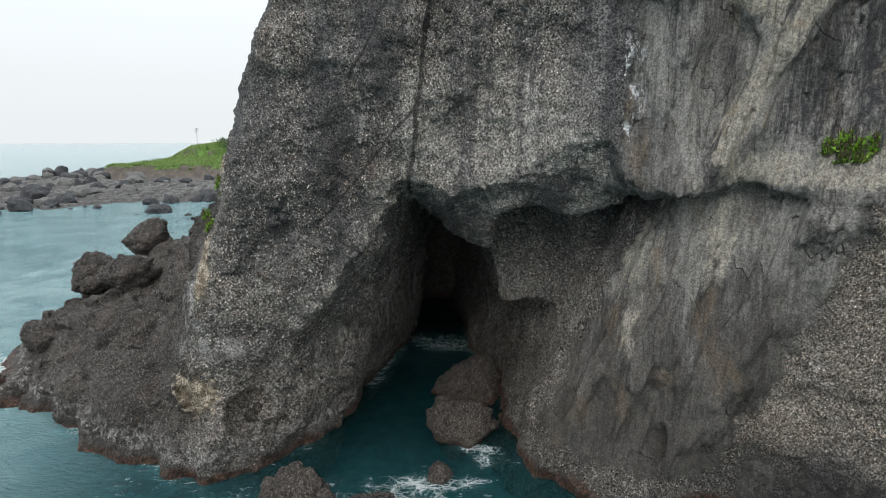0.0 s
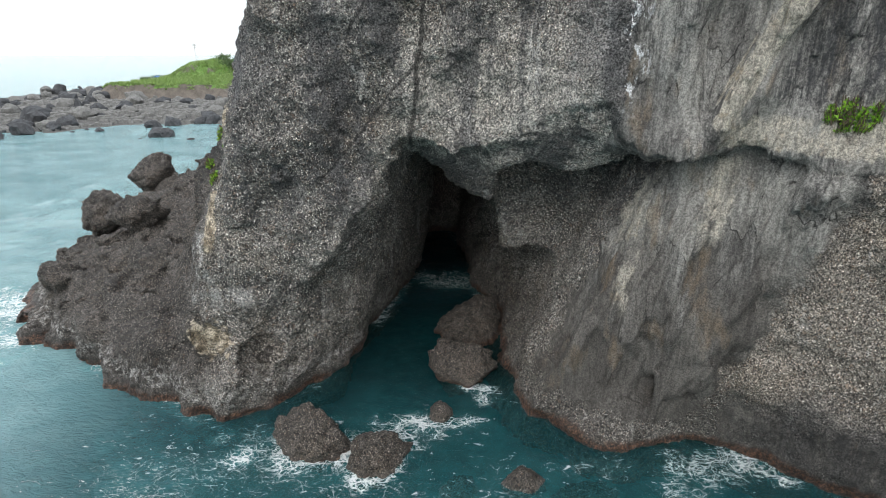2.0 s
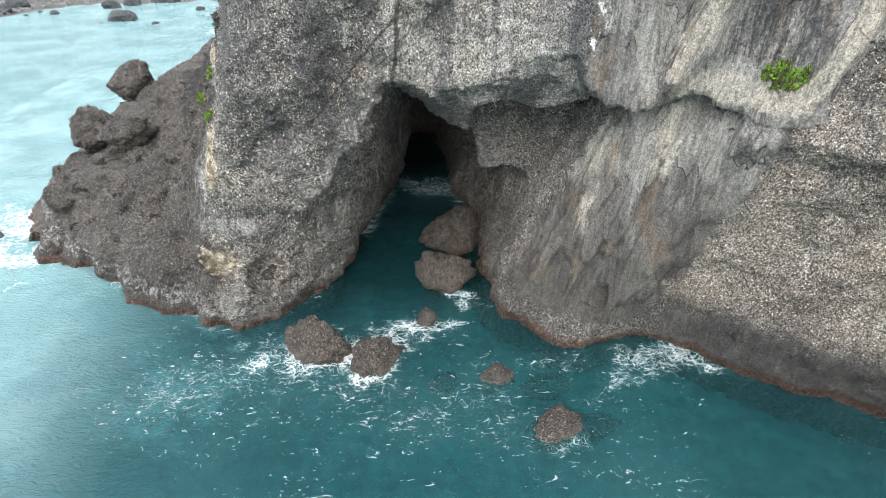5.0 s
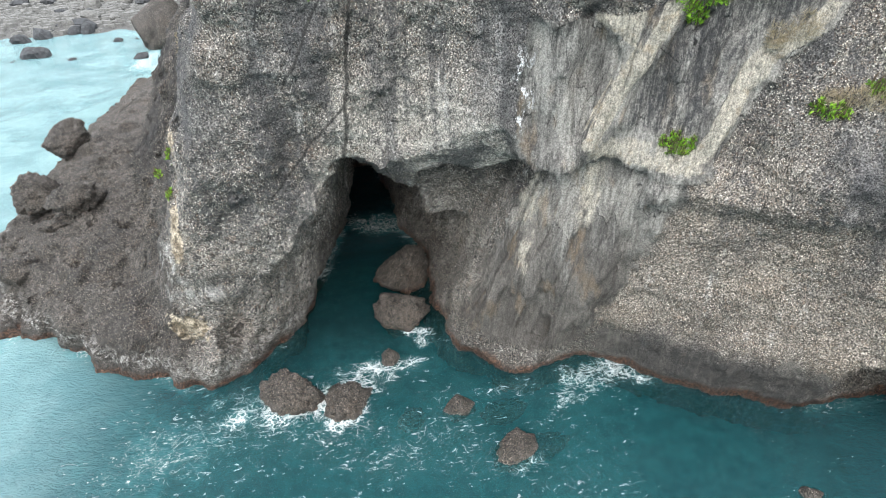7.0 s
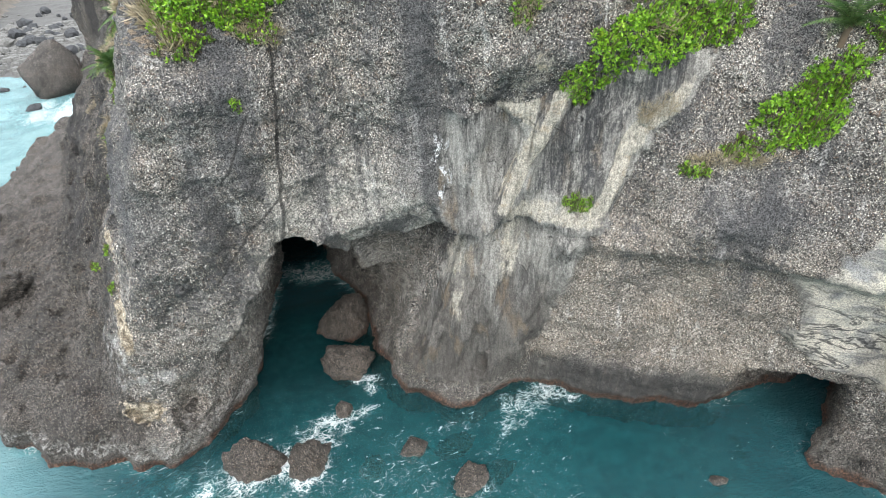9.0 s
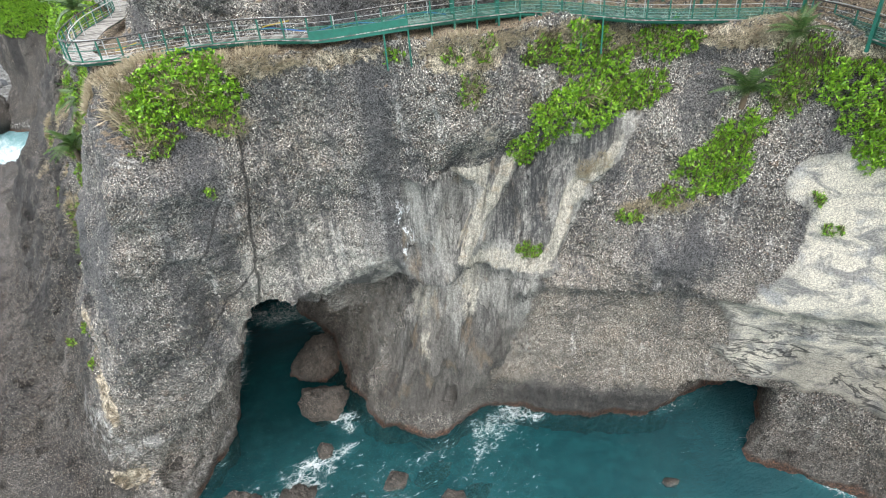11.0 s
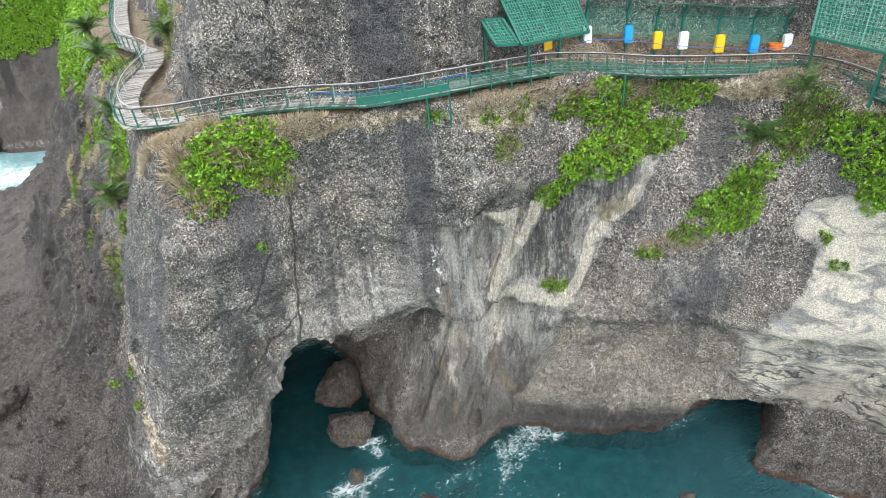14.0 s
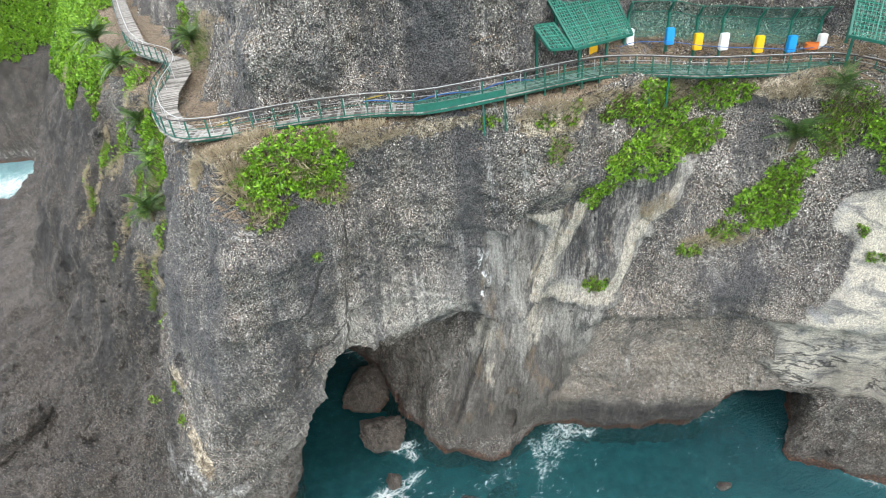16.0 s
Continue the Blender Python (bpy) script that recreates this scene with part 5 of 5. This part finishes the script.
# ---- the cliff path with its green railing ----
PATH_EDGE = [(-5.7, 107, 34.6), (-6.8, 82, 34.6), (-7.2, 68, 34.4), (-6.8, 62, 34.3), (-5.0, 56, 34.3), (-5.4, 52.5, 34.2), (-7.2, 48.0, 34.0), (-7.9, 44.4, 33.8), (-7.9, 40.6, 33.8), (-7.3, 37.7, 33.8), (-4.6, 36.2, 33.9),
             (-2.3, 34.9, 34.2), (0.4, 33.3, 34.4), (3.0, 32.0, 34.4), (5.2, 30.8, 34.2), (9.6, 29.0, 34.5), (13.0, 28.6, 34.45), (16.7, 28.3, 34.3), (20.2, 27.8, 33.7), (23.7, 26.6, 33.0), (26.6, 25.0, 32.8), (29.3, 23.6, 32.6), (31.4, 22.3, 32.6), (32.0, 20.6, 32.4), (31.6, 18.4, 32.2), (31.2, 15.0, 31.8), (31.2, 11.0, 31.5)]


def stations(points, gap):
    """Even steps along a line of points, with the way at each."""
    p = np.array(points, float)
    seg = np.linalg.norm(np.diff(p, axis=0), axis=1)
    along = np.concatenate(((0,), np.cumsum(seg)))
    s = np.linspace(0, along[-1], int(along[-1] / gap) + 1)
    q = np.stack([np.interp(s, along, p[:, k]) for k in range(3)], 1)
    soft = q.copy()
    soft[1:-1] = (q[:-2] + 2 * q[1:-1] + q[2:]) / 4
    way = np.gradient(soft, axis=0)
    way[:, 2] = 0
    way /= np.linalg.norm(way, axis=1)[:, None]
    return soft, way


walkway = thing("walkway", "narrow cliff path of grey planks with a green steel railing", "walkway")
edge, way = stations(PATH_EDGE, 1.32)
inner = np.stack((-way[:, 1], way[:, 0], 0 * way[:, 0]), 1)
post_mesh = box_mesh("post", 0.075, 0.075, 1.14, 0.008, GREEN)
foot_mesh = box_mesh("stilt", 0.09, 0.09, 2.2, 0.008, GREEN)
for i, (p, w) in enumerate(zip(edge, way)):
    m = Matrix.Translation(p) @ pose(0, 0, 0, 0, 0, math.degrees(math.atan2(w[1], w[0])))
    ob = part("post", post_mesh, walkway)
    ob.matrix_local = m
    if 7.5 < p[0] < 22 and p[1] < 40:
        ob = part("stilt", foot_mesh, walkway)
        ob.matrix_local = m @ Matrix.Translation((0, 0, -2.15))
for high, size, skin, name, label in ((1.14, 0.065, DARK_RAIL, "top_rail", "dark brown handrail"), (0.62, 0.035, GREEN, "middle_rail", ""), (0.06, 0.06, GREEN, "bottom_rail", "")):
    for a in range(0, len(edge) - 1, 6):
        line = edge[a:a + 7] + (0, 0, high)
        part(name, mesh_of(name, *tube(line, size / 1.7, 8), skin, True), walkway, label)
wires = [tube(edge + (0, 0, h) + inner * 0.03, 0.012, 4) for h in (0.25, 0.42, 0.85)]
part("wire", mesh_of("wire", *joined(wires), STEEL), walkway, "thin grey wires")
pipe = edge + inner * 0.55 + (0, 0, 1.08)
part("pipe_rail", mesh_of("pipe_rail", *tube(pipe, 0.024, 6), STEEL), walkway, "pale pipe along the inside of the railing")
stand_mesh = box_mesh("pipe_stand", 0.04, 0.04, 1.1, 0.005, STEEL)
for p in pipe[::2]:
    ob = part("pipe_stand", stand_mesh, walkway)
    ob.matrix_local = Matrix.Translation(p - (0, 0, 1.1))
# boards across the path
boards, bway = stations(PATH_EDGE, 0.2)
bin_ = np.stack((-bway[:, 1], bway[:, 0], 0 * bway[:, 0]), 1)
wide = 1.45 + 0.15 * np.sin(boards[:, 0] * 0.7)
deck = [bar(p - d * 0.08 + (0, 0, 0.0), p + d * w, 0.165, 0.05) for p, d, w in zip(boards, bin_, wide)]
tagged(part("planks", mesh_of("planks", *joined(deck), PLANK, False), walkway, "weathered grey planks"), kind="stuff")
for side in (0.1, 1.2):
    for a in range(0, len(edge) - 1, 12):
        line = edge[a:a + 13] + inner[a:a + 13] * side - (0, 0, 0.13)
        part("beam", mesh_of("beam", *tube(line, 0.1, 4), GREEN, False), walkway)
panels = [k for k in range(len(edge) - 1) if edge[k, 0] > 4.6 and edge[k, 1] < 40]
for k in panels:
    a, b = edge[k] - inner[k] * 0.04, edge[k + 1] - inner[k + 1] * 0.04
    part("mesh_panel", mesh_of("mesh_panel", *sheet(a + (0, 0, 0.08), b + (0, 0, 0.08), b + (0, 0, 0.62), a + (0, 0, 0.62), 2, 1), NET_THIN), walkway, "green mesh infill")
for k in [k for k in panels if edge[k, 0] < 9.5]:
    a, b = edge[k] - inner[k] * 0.06, edge[k + 1] - inner[k + 1] * 0.06
    part("skirt_panel", mesh_of("skirt_panel", *sheet(a - (0, 0, 0.2), b - (0, 0, 0.2), b + (0, 0, 0.42), a + (0, 0, 0.42), 1, 1), GREEN), walkway, "solid green board")

# low concrete and rubble beside the path
for x0 in (-6.0, -3.4, -1.0):
    k = int(np.argmin(np.abs(edge[:, 0] - x0) + (edge[:, 1] > 40) * 99))
    slab = box_mesh("slab", 1.1, 0.5, 0.06, 0.01, CONCRETE)
    ob = tagged(new("slab", slab), "pale broken concrete slab lying on the path", "slab", "slabs on the path")
    ob.matrix_world = Matrix.Translation(edge[k] + inner[k] * 0.35 + (0, 0, 0.026)) @ pose(0, 0, 0, 0, 0, math.degrees(math.atan2(way[k, 1], way[k, 0])))


# ---- rock-fall roofs, catch fence and pads ----
def roof(label, low_a, low_b, high_b, high_a, bays, ribs, feet):
    top = thing("rockfall_roof", label, "canopy")
    low_a, low_b, high_b, high_a = (np.array(p, float) for p in (low_a, low_b, high_b, high_a))
    for name, a, b in (("front_beam", low_a, low_b), ("back_beam", high_a, high_b), ("side_beam", low_a, high_a), ("side_beam", low_b, high_b)):
        part(name, mesh_of(name, *bar(a, b, 0.14, 0.16), GREEN, False), top)
    for i in range(1, bays):
        t = i / bays
        part("rafter", mesh_of("rafter", *bar(low_a + (low_b - low_a) * t, high_a + (high_b - high_a) * t, 0.09, 0.1), GREEN, False), top)
    for i in range(1, ribs):
        t = i / ribs
        part("purlin", mesh_of("purlin", *bar(low_a + (high_a - low_a) * t, low_b + (high_b - low_b) * t, 0.07, 0.08), GREEN, False), top)
    up = (0, 0, 0.07)
    part("roof_net", mesh_of("roof_net", *sheet(low_a + up, low_b + up, high_b + up, high_a + up, 8, 4, -0.05), NET), top, "green wire net")
    across, down = int(np.linalg.norm(low_b - low_a) / 0.24), int(np.linalg.norm(high_a - low_a) / 0.24)
    grid = [bar(low_a + (low_b - low_a) * i / across + up, high_a + (high_b - high_a) * i / across + up, 0.022, 0.022) for i in range(1, across)]
    grid += [bar(low_a + (high_a - low_a) * i / down + up, low_b + (high_b - low_b) * i / down + up, 0.022, 0.022) for i in range(1, down)]
    tagged(part("wire_grid", mesh_of("wire_grid", *joined(grid), MESH_WIRE, False), top, "pale green wire mesh"), kind="stuff")
    for x, y, z, ground in feet:
        part("column", mesh_of("column", *bar((x, y, ground), (x, y, z), 0.14, 0.14, (1, 0, 0)), GREEN, False), top)
    return top


roof("green steel rock-fall roof with wire net over the path", (14.4, 28.4, 36.3), (20.7, 30.0, 35.7), (21.0, 32.8, 38.6), (14.9, 32.0, 39.0), 5, 3,
     ((15.2, 28.9, 36.4, 32.0), (17.9, 29.4, 36.2, 32.0), (20.3, 30.3, 35.9, 33.0), (15.4, 31.4, 38.4, 33.5), (20.4, 32.4, 38.2, 33.5)))
roof("small green net roof beside the larger one", (12.9, 28.8, 36.5), (14.3, 28.6, 36.35), (14.3, 30.3, 37.5), (12.9, 30.4, 37.6), 2, 2, ((13.0, 30.2, 37.4, 34.3),))
roof("green steel rock-fall roof with wire net at the far bend", (30.9, 21.8, 34.9), (30.9, 13.0, 34.5), (32.8, 13.6, 37.2), (32.8, 23.0, 37.6), 6, 3,
     ((31.2, 21.7, 35.1, 32.0), (31.2, 17.6, 34.9, 31.5), (32.7, 22.8, 37.5, 32.0)))

PADS = [(17.9, 30.6, 34.6, YELLOW_PAD, "yellow"), (20.9, 30.4, 34.9, WHITE_PAD, "white"), (23.0, 28.9, 34.8, BLUE_PAD, "bright blue"), (24.6, 27.9, 34.3, YELLOW_PAD, "yellow"), (25.6, 26.7, 34.3, WHITE_PAD, "white"),
        (27.4, 25.4, 34.0, YELLOW_PAD, "yellow"), (29.5, 24.5, 33.75, BLUE_PAD, "bright blue"), (31.9, 23.9, 33.5, WHITE_PAD, "white")]
fence = thing("catch_fence", "green rock catch fence with bent posts and wire net", "fence")
feet, tops = [], []
for x, y, z, skin, word in PADS:
    m = Matrix.Translation((x, y, z)) @ pose(0, 0, 0, 0, 0, -28)
    ob = tagged(new("pad", box_mesh("pad", 0.54, 0.4, 1.05, 0.04, skin, 0.06)), word + " foam impact pad standing at a fence post", "pad", "pads at the fence posts")
    ob.matrix_world = m
    if x < 20:
        continue
    foot = np.array((x + 0.25, y + 0.42, z))
    bend, tip = foot + (0, 0.05, 2.0), foot + (-0.35, -0.55, 2.75)
    part("fence_post", mesh_of("fence_post", *joined([bar(foot - (0, 0, 0.6), bend, 0.12, 0.14, (1, 0, 0)), bar(bend - (0, 0, 0.05), tip, 0.12, 0.14, (1, 0, 0))]), GREEN, False), fence)
    feet.append(foot)
    tops.append((bend, tip))
for k in range(len(feet) - 1):
    part("net", mesh_of("net", *sheet(feet[k] + (0, 0, 0.4), feet[k + 1] + (0, 0, 0.4), tops[k + 1][0], tops[k][0], 6, 5, -0.12), NET), fence, "green wire net")
    part("net", mesh_of("net", *sheet(tops[k][0], tops[k + 1][0], tops[k + 1][1], tops[k][1], 6, 3, -0.06), NET), fence, "green wire net")
    for h in (0, 1):
        part("cable", mesh_of("cable", *tube((tops[k][h], tops[k + 1][h]), 0.03, 5), GREEN), fence)


def hose(name, label, points, skin, radius=0.035):
    p = np.array(points, float)
    t = np.linspace(0, len(p) - 1, len(p) * 6)
    q = np.stack([np.interp(t, np.arange(len(p)), p[:, k]) for k in range(3)], 1)
    for _ in range(3):
        q[1:-1] = (q[:-2] + 2 * q[1:-1] + q[2:]) / 4
    me = mesh_of(name, *tube(q, radius, 6), skin)
    tagged(new(name, me), label, "hose")


hose("hose", "blue hose lying along the inner edge of the path", [edge[k] + inner[k] * 1.3 + (0, 0, 0.1 + 0.35 * math.sin(k)**2) for k in range(len(edge)) if 0.5 < edge[k, 0] < 13.5 and edge[k, 1] < 40], BLUE_HOSE, 0.04)
hose("hose", "blue hose strung past the foam pads", [(x - 0.1, y - 0.45, z + 0.25 + 0.1 * (i % 2)) for i, (x, y, z, _, _) in enumerate(PADS)] + [(34.5, 20.5, 33.2)], BLUE_HOSE, 0.022)
hose("hose", "dull yellow hose hung along the rock beside the path", [edge[k] + inner[k] * 1.35 + (0, 0, 0.25 + 0.25 * (k % 3)) for k in range(len(edge)) if -6.2 < edge[k, 0] < 4.5 and edge[k, 1] < 40], YELLOW_HOSE, 0.035)
coil = [(31.0 + 0.38 * math.cos(a), 24.0 + 0.38 * math.sin(a), 33.75 + 0.012 * a) for a in np.linspace(0, 31, 90)]
tagged(new("hose_coil", mesh_of("hose_coil", *tube(coil, 0.04, 6), ORANGE_HOSE)), "coiled orange hose lying beside a white pad", "hose")


# ---- the far shore: boulder beach, earth bluff, grass and a mast ----
BLUFF = plain("earth_bluff", (0.14, 0.12, 0.1), 0.95, vary=0.5, scale=0.5)
TURF = leaf_skin("turf_blades", (0.12, 0.2, 0.05), (0.24, 0.34, 0.1), (0.34, 0.38, 0.16))
TURF_GROUND = plain("turf", (0.13, 0.25, 0.045), 0.95, vary=0.5, scale=0.4)
SHINGLE = plain("shingle", (0.1, 0.098, 0.094), 0.95, vary=0.55, scale=1.5)
STONE = plain("far_boulder", (0.06, 0.063, 0.068), 0.9, vary=0.6, scale=0.5)
PALE_STONE = plain("pale_boulder", (0.17, 0.168, 0.16), 0.9, vary=0.5, scale=0.7)


def far_height(x, y):
    """Beach, bluff and grassed terrace beyond the bay."""
    p = np.stack((x, y, 0 * x), 1)
    n = 4 * value_noise(p, 30, 61) + 2 * value_noise(p, 9, 62)
    edge_y = 146 + 0.011 * np.clip(-60 - x, 0, 200) ** 1.75 * 0.35 + 20 * ramp(x, -60, -20) + 22 * ramp(x, -112, -92) + n
    beach = y - edge_y
    bluff_y = 246 + 0.12 * (-90 - x) + n * 0.6
    z = -1.5 + 3.6 * ramp(beach, -6, 40) + 0.5 * value_noise(p, 5, 63)
    terrace = ramp(x, -152 + n * 0.3, -143 + n * 0.3)
    terrace = terrace * (1 - ramp(x + 0.12 * (y - 250), -96, -88))
    z = z + terrace * (6.0 * ramp(y - bluff_y, 0, 2.5) + 4.5 * ramp(y - bluff_y, 5, 70) * ramp(x, -150, -90))
    mound = 6.5 * np.exp(-(((x + 122) / 18) ** 2 + ((y - 312) / 14) ** 2) ** 2)
    west = ramp(x, -215, -195) * (1 - 0)
    z = (z + mound + 2.5) * west - 2.5
    back = 1 - ramp(y, 430, 450)
    return (z + 3) * back - 3


def build_far():
    gx, gy = np.arange(-230, 60, 2.0), np.arange(140, 452, 2.0)
    x, y = (g.ravel() for g in np.meshgrid(gx, gy, indexing="ij"))
    z = far_height(x, y)
    nx, ny = len(gx), len(gy)
    i = (np.arange(nx - 1)[:, None] * ny + np.arange(ny - 1)[None, :]).ravel()
    quads = np.stack((i, i + ny, i + ny + 1, i + 1), 1)
    me = mesh_of("far_shore", np.stack((x, y, z), 1), quads, [SHINGLE, BLUFF, TURF_GROUND])
    zc = z[quads].mean(1)
    slope = z[quads].max(1) - z[quads].min(1)
    kind = np.where(slope > 1.6, 1, np.where(zc > 5.5, 2, 0))
    me.polygons.foreach_set("material_index", kind.astype(np.int32))
    tagged(new("far_shore", me), "distant shore of shingle, an earth bluff and a green grassed terrace", "shore", kind="structure")
    rng = np.random.default_rng(12)
    shapes = []
    for s in range(6):
        v, f = boulder_shape((1.0, 0.85, 0.75), 70 + s, 2, 0.3)
        for skin, word in ((STONE, "dark"), (PALE_STONE, "pale")):
            shapes.append((mesh_of("far_boulder", v, f, skin, False), word))
    made = 0
    while made < 270:
        x = rng.uniform(-190, -48)
        y = rng.uniform(140, 300)
        z = float(far_height(np.array((x,)), np.array((y,)))[0])
        if not -1.2 < z < 2.6:
            continue
        near = z < 0.6
        size = rng.uniform(1.6, 3.6) if rng.uniform() < 0.5 else rng.uniform(0.6, 1.4)
        if x < -110:
            size *= 1.35
        me, word = shapes[rng.integers(12) if not near else 2 * rng.integers(6)]
        ob = new("beach_boulder", me)
        ob.matrix_world = Matrix.Translation((x, y, max(z, -0.4) + size * 0.25)) @ pose(0, 0, 0, rng.uniform(-20, 20), rng.uniform(-20, 20), rng.uniform(0, 360)) @ Matrix.Diagonal((size, size, size, 1))
        tagged(ob, word + " sea-worn boulder on the far beach", "boulder", "boulders on the far beach")
        made += 1
    x, y = rng.uniform(-170, -45, 7000), rng.uniform(150, 262, 7000)
    z = far_height(x, y)
    keep = (z > 0.2) & (z < 3.5)
    x, y, z = x[keep], y[keep], z[keep]
    shape = np.array(((-1, -1, -.6), (1, -1, -.6), (1, 1, -.6), (-1, 1, -.6), (-.6, -.6, .6), (.6, -.7, .5), (.6, .6, .6), (-.7, .6, .5)))
    pieces = []
    for at in zip(x, y, z):
        a = rng.uniform(0, 6)
        c = shape * rng.uniform(0.3, 1.5) * rng.uniform(0.7, 1.2, 3)
        c = c @ np.array(((math.cos(a), math.sin(a), 0), (-math.sin(a), math.cos(a), 0), (0, 0, 1))) + at
        pieces.append((c, np.array(((0, 3, 2, 1), (4, 5, 6, 7), (0, 1, 5, 4), (1, 2, 6, 5), (2, 3, 7, 6), (3, 0, 4, 7)))))
    tagged(new("beach_stones", mesh_of("beach_stones", *joined(pieces), PALE_STONE, False)), "loose grey stones on the far beach", "stones", kind="stuff")
    spots = np.stack((rng.uniform(-150, -60, 9000), rng.uniform(246, 330, 9000)), 1)
    z = far_height(spots[:, 0], spots[:, 1])
    keep = z > 6.2
    base = np.column_stack((spots[keep], z[keep]))
    v, f = leaves_at(base, np.tile((0, -0.1, 1.0), (len(base), 1)), 1.1, 0.35, 5, rng, 0.6)
    tagged(new("terrace_grass", mesh_of("terrace_grass", v, f, TURF, False)), "green creeping plants and grass on the far terrace", "grass", kind="stuff")


build_far()


def tetrapod_mesh():
    legs = []
    for d in ((0, 0, 1), (0.94, 0, -0.33), (-0.47, 0.82, -0.33), (-0.47, -0.82, -0.33)):
        d = np.array(d, float)
        v, f = tube((d * 0.0, d * 0.6, d * 1.5), 0.5, 8)
        v[16:] = d * 1.5 + (v[16:] - d * 1.5) * 0.7
        legs.append((v, f))
    return mesh_of("tetrapod", *joined(legs), STONE, False)


armour = tetrapod_mesh()
rng = np.random.default_rng(33)
for i in range(16):
    t = i / 15
    x, y = -178 + 34 * t + rng.uniform(-2, 2), 292 - 24 * t + rng.uniform(-3, 3)
    ob = new("tetrapod", armour)
    ob.matrix_world = Matrix.Translation((x, y, 2.2 + 2.6 * t + rng.uniform(-0.5, 0.8))) @ pose(0, 0, 0, rng.uniform(0, 360), rng.uniform(0, 90), rng.uniform(0, 360)) @ Matrix.Diagonal((1.9, 1.9, 1.9, 1))
    tagged(ob, "grey concrete tetrapod in the breakwater", "tetrapod", "tetrapods of the breakwater")


def far_tree(x, y, z, size, seed):
    rng = np.random.default_rng(seed)
    top = thing("tree", "low spreading dark green tree on the far terrace", "tree", "trees on the terrace", at=(x, y, z))
    part("trunk", mesh_of("trunk", *joined([tube(((0, 0, -0.5), (0.1, 0, size * 0.35), (0.2, 0, size * 0.7)), 0.14 * size / 3, 6), tube(((0.1, 0, size * 0.35), (-size * 0.4, 0.2, size * 0.65)), 0.08 * size / 3, 5), tube(((0.15, 0, size * 0.4), (size * 0.45, -0.2, size * 0.68)), 0.08 * size / 3, 5)]), BARK), top)
    n = 260
    p = rng.normal(size=(n, 3)) * (0.5, 0.42, 0.16)
    p = (p + (0, 0, 0.78)) * size
    v, f = leaves_at(p, np.tile((0, 0, 1.0), (n, 1)), 0.28 * size / 2, 0.14 * size / 2, 6, rng)
    part("crown", mesh_of("crown", v, f, FROND, False), top)


for x, y, z, s, seed in ((-200, 398, 6.0, 4.2, 1), (-192, 400, 6.2, 4.2, 2), (-178, 392, 6.5, 4.6, 3), (-168, 396, 6.5, 3.2, 4), (-106, 300, 15.5, 5.0, 5), (-112, 306, 16.0, 3.6, 6)):
    z = float(far_height(np.array((x,)), np.array((y,)))[0])
    far_tree(x, y, z, s, seed)

mast = thing("lattice_mast", "tall slim grey mast with aerials on the far hill", "mast", at=(-131, 318, float(far_height(np.array((-131.0,)), np.array((318.0,)))[0]) - 0.2))
part("pole", mesh_of("pole", *tube(((0, 0, 0), (0, 0, 10.5)), 0.22, 6), STEEL), mast)
for h, w in ((9.0, 1.0), (10.0, 1.2), (10.6, 0.8)):
    part("aerial", mesh_of("aerial", *joined([bar((-w, 0, h), (w, 0, h), 0.12, 0.3), bar((0, -w, h), (0, w, h), 0.12, 0.3)]), STEEL, False), mast)
for x, h in ((-118, 6.0), (-114, 7.0), (-110, 6.5)):
    z = float(far_height(np.array((x,)), np.array((330.0,)))[0])
    pole = thing("flagpole", "thin grey pole on the far hill", "pole", "poles on the hill", at=(x, 330, z - 0.2))
    part("shaft", mesh_of("shaft", *tube(((0, 0, 0), (0, 0, h)), 0.12, 5), STEEL), pole)


def far_house(x, y, wide, deep, high, wall_skin, roof_skin, label):
    z = float(far_height(np.array((x,), float), np.array((y,), float))[0])
    house = thing("hut", label, "building", at=(x, y, z - 0.4))
    part("wall", box_mesh("wall", wide, deep, high, 0.03, wall_skin), house)
    r = wide / 2 + 0.3
    v = np.array(((-r, -deep / 2 - .3, high), (r, -deep / 2 - .3, high), (0, -deep / 2 - .3, high + r * 0.8), (0, -deep / 2 - .3, high + r * 0.8), (-r, deep / 2 + .3, high), (r, deep / 2 + .3, high), (0, deep / 2 + .3, high + r * 0.8), (0, deep / 2 + .3, high + r * 0.8)))
    part("roof", mesh_of("roof", v, np.array(((0, 1, 2, 3), (5, 4, 7, 6), (0, 2, 6, 4), (1, 5, 6, 2), (0, 4, 5, 1))), roof_skin, False), house)
    part("window", box_mesh("window", wide * 0.3, 0.1, high * 0.4, 0.01, BLUE_HOSE), house).location = (0, -deep / 2, high * 0.3)


far_house(-190, 394, 4.0, 4.0, 3.0, WHITE_PAD, BLUE_HOSE, "small white hut with a steep blue roof")
far_house(-107, 318, 9.0, 5.0, 2.4, CONCRETE, BLUE_HOSE, "low pale building with a blue roof on the far hill")
far_house(-118, 328, 7.0, 5.0, 2.2, WHITE_PAD, CONCRETE, "low white building on the far hill")
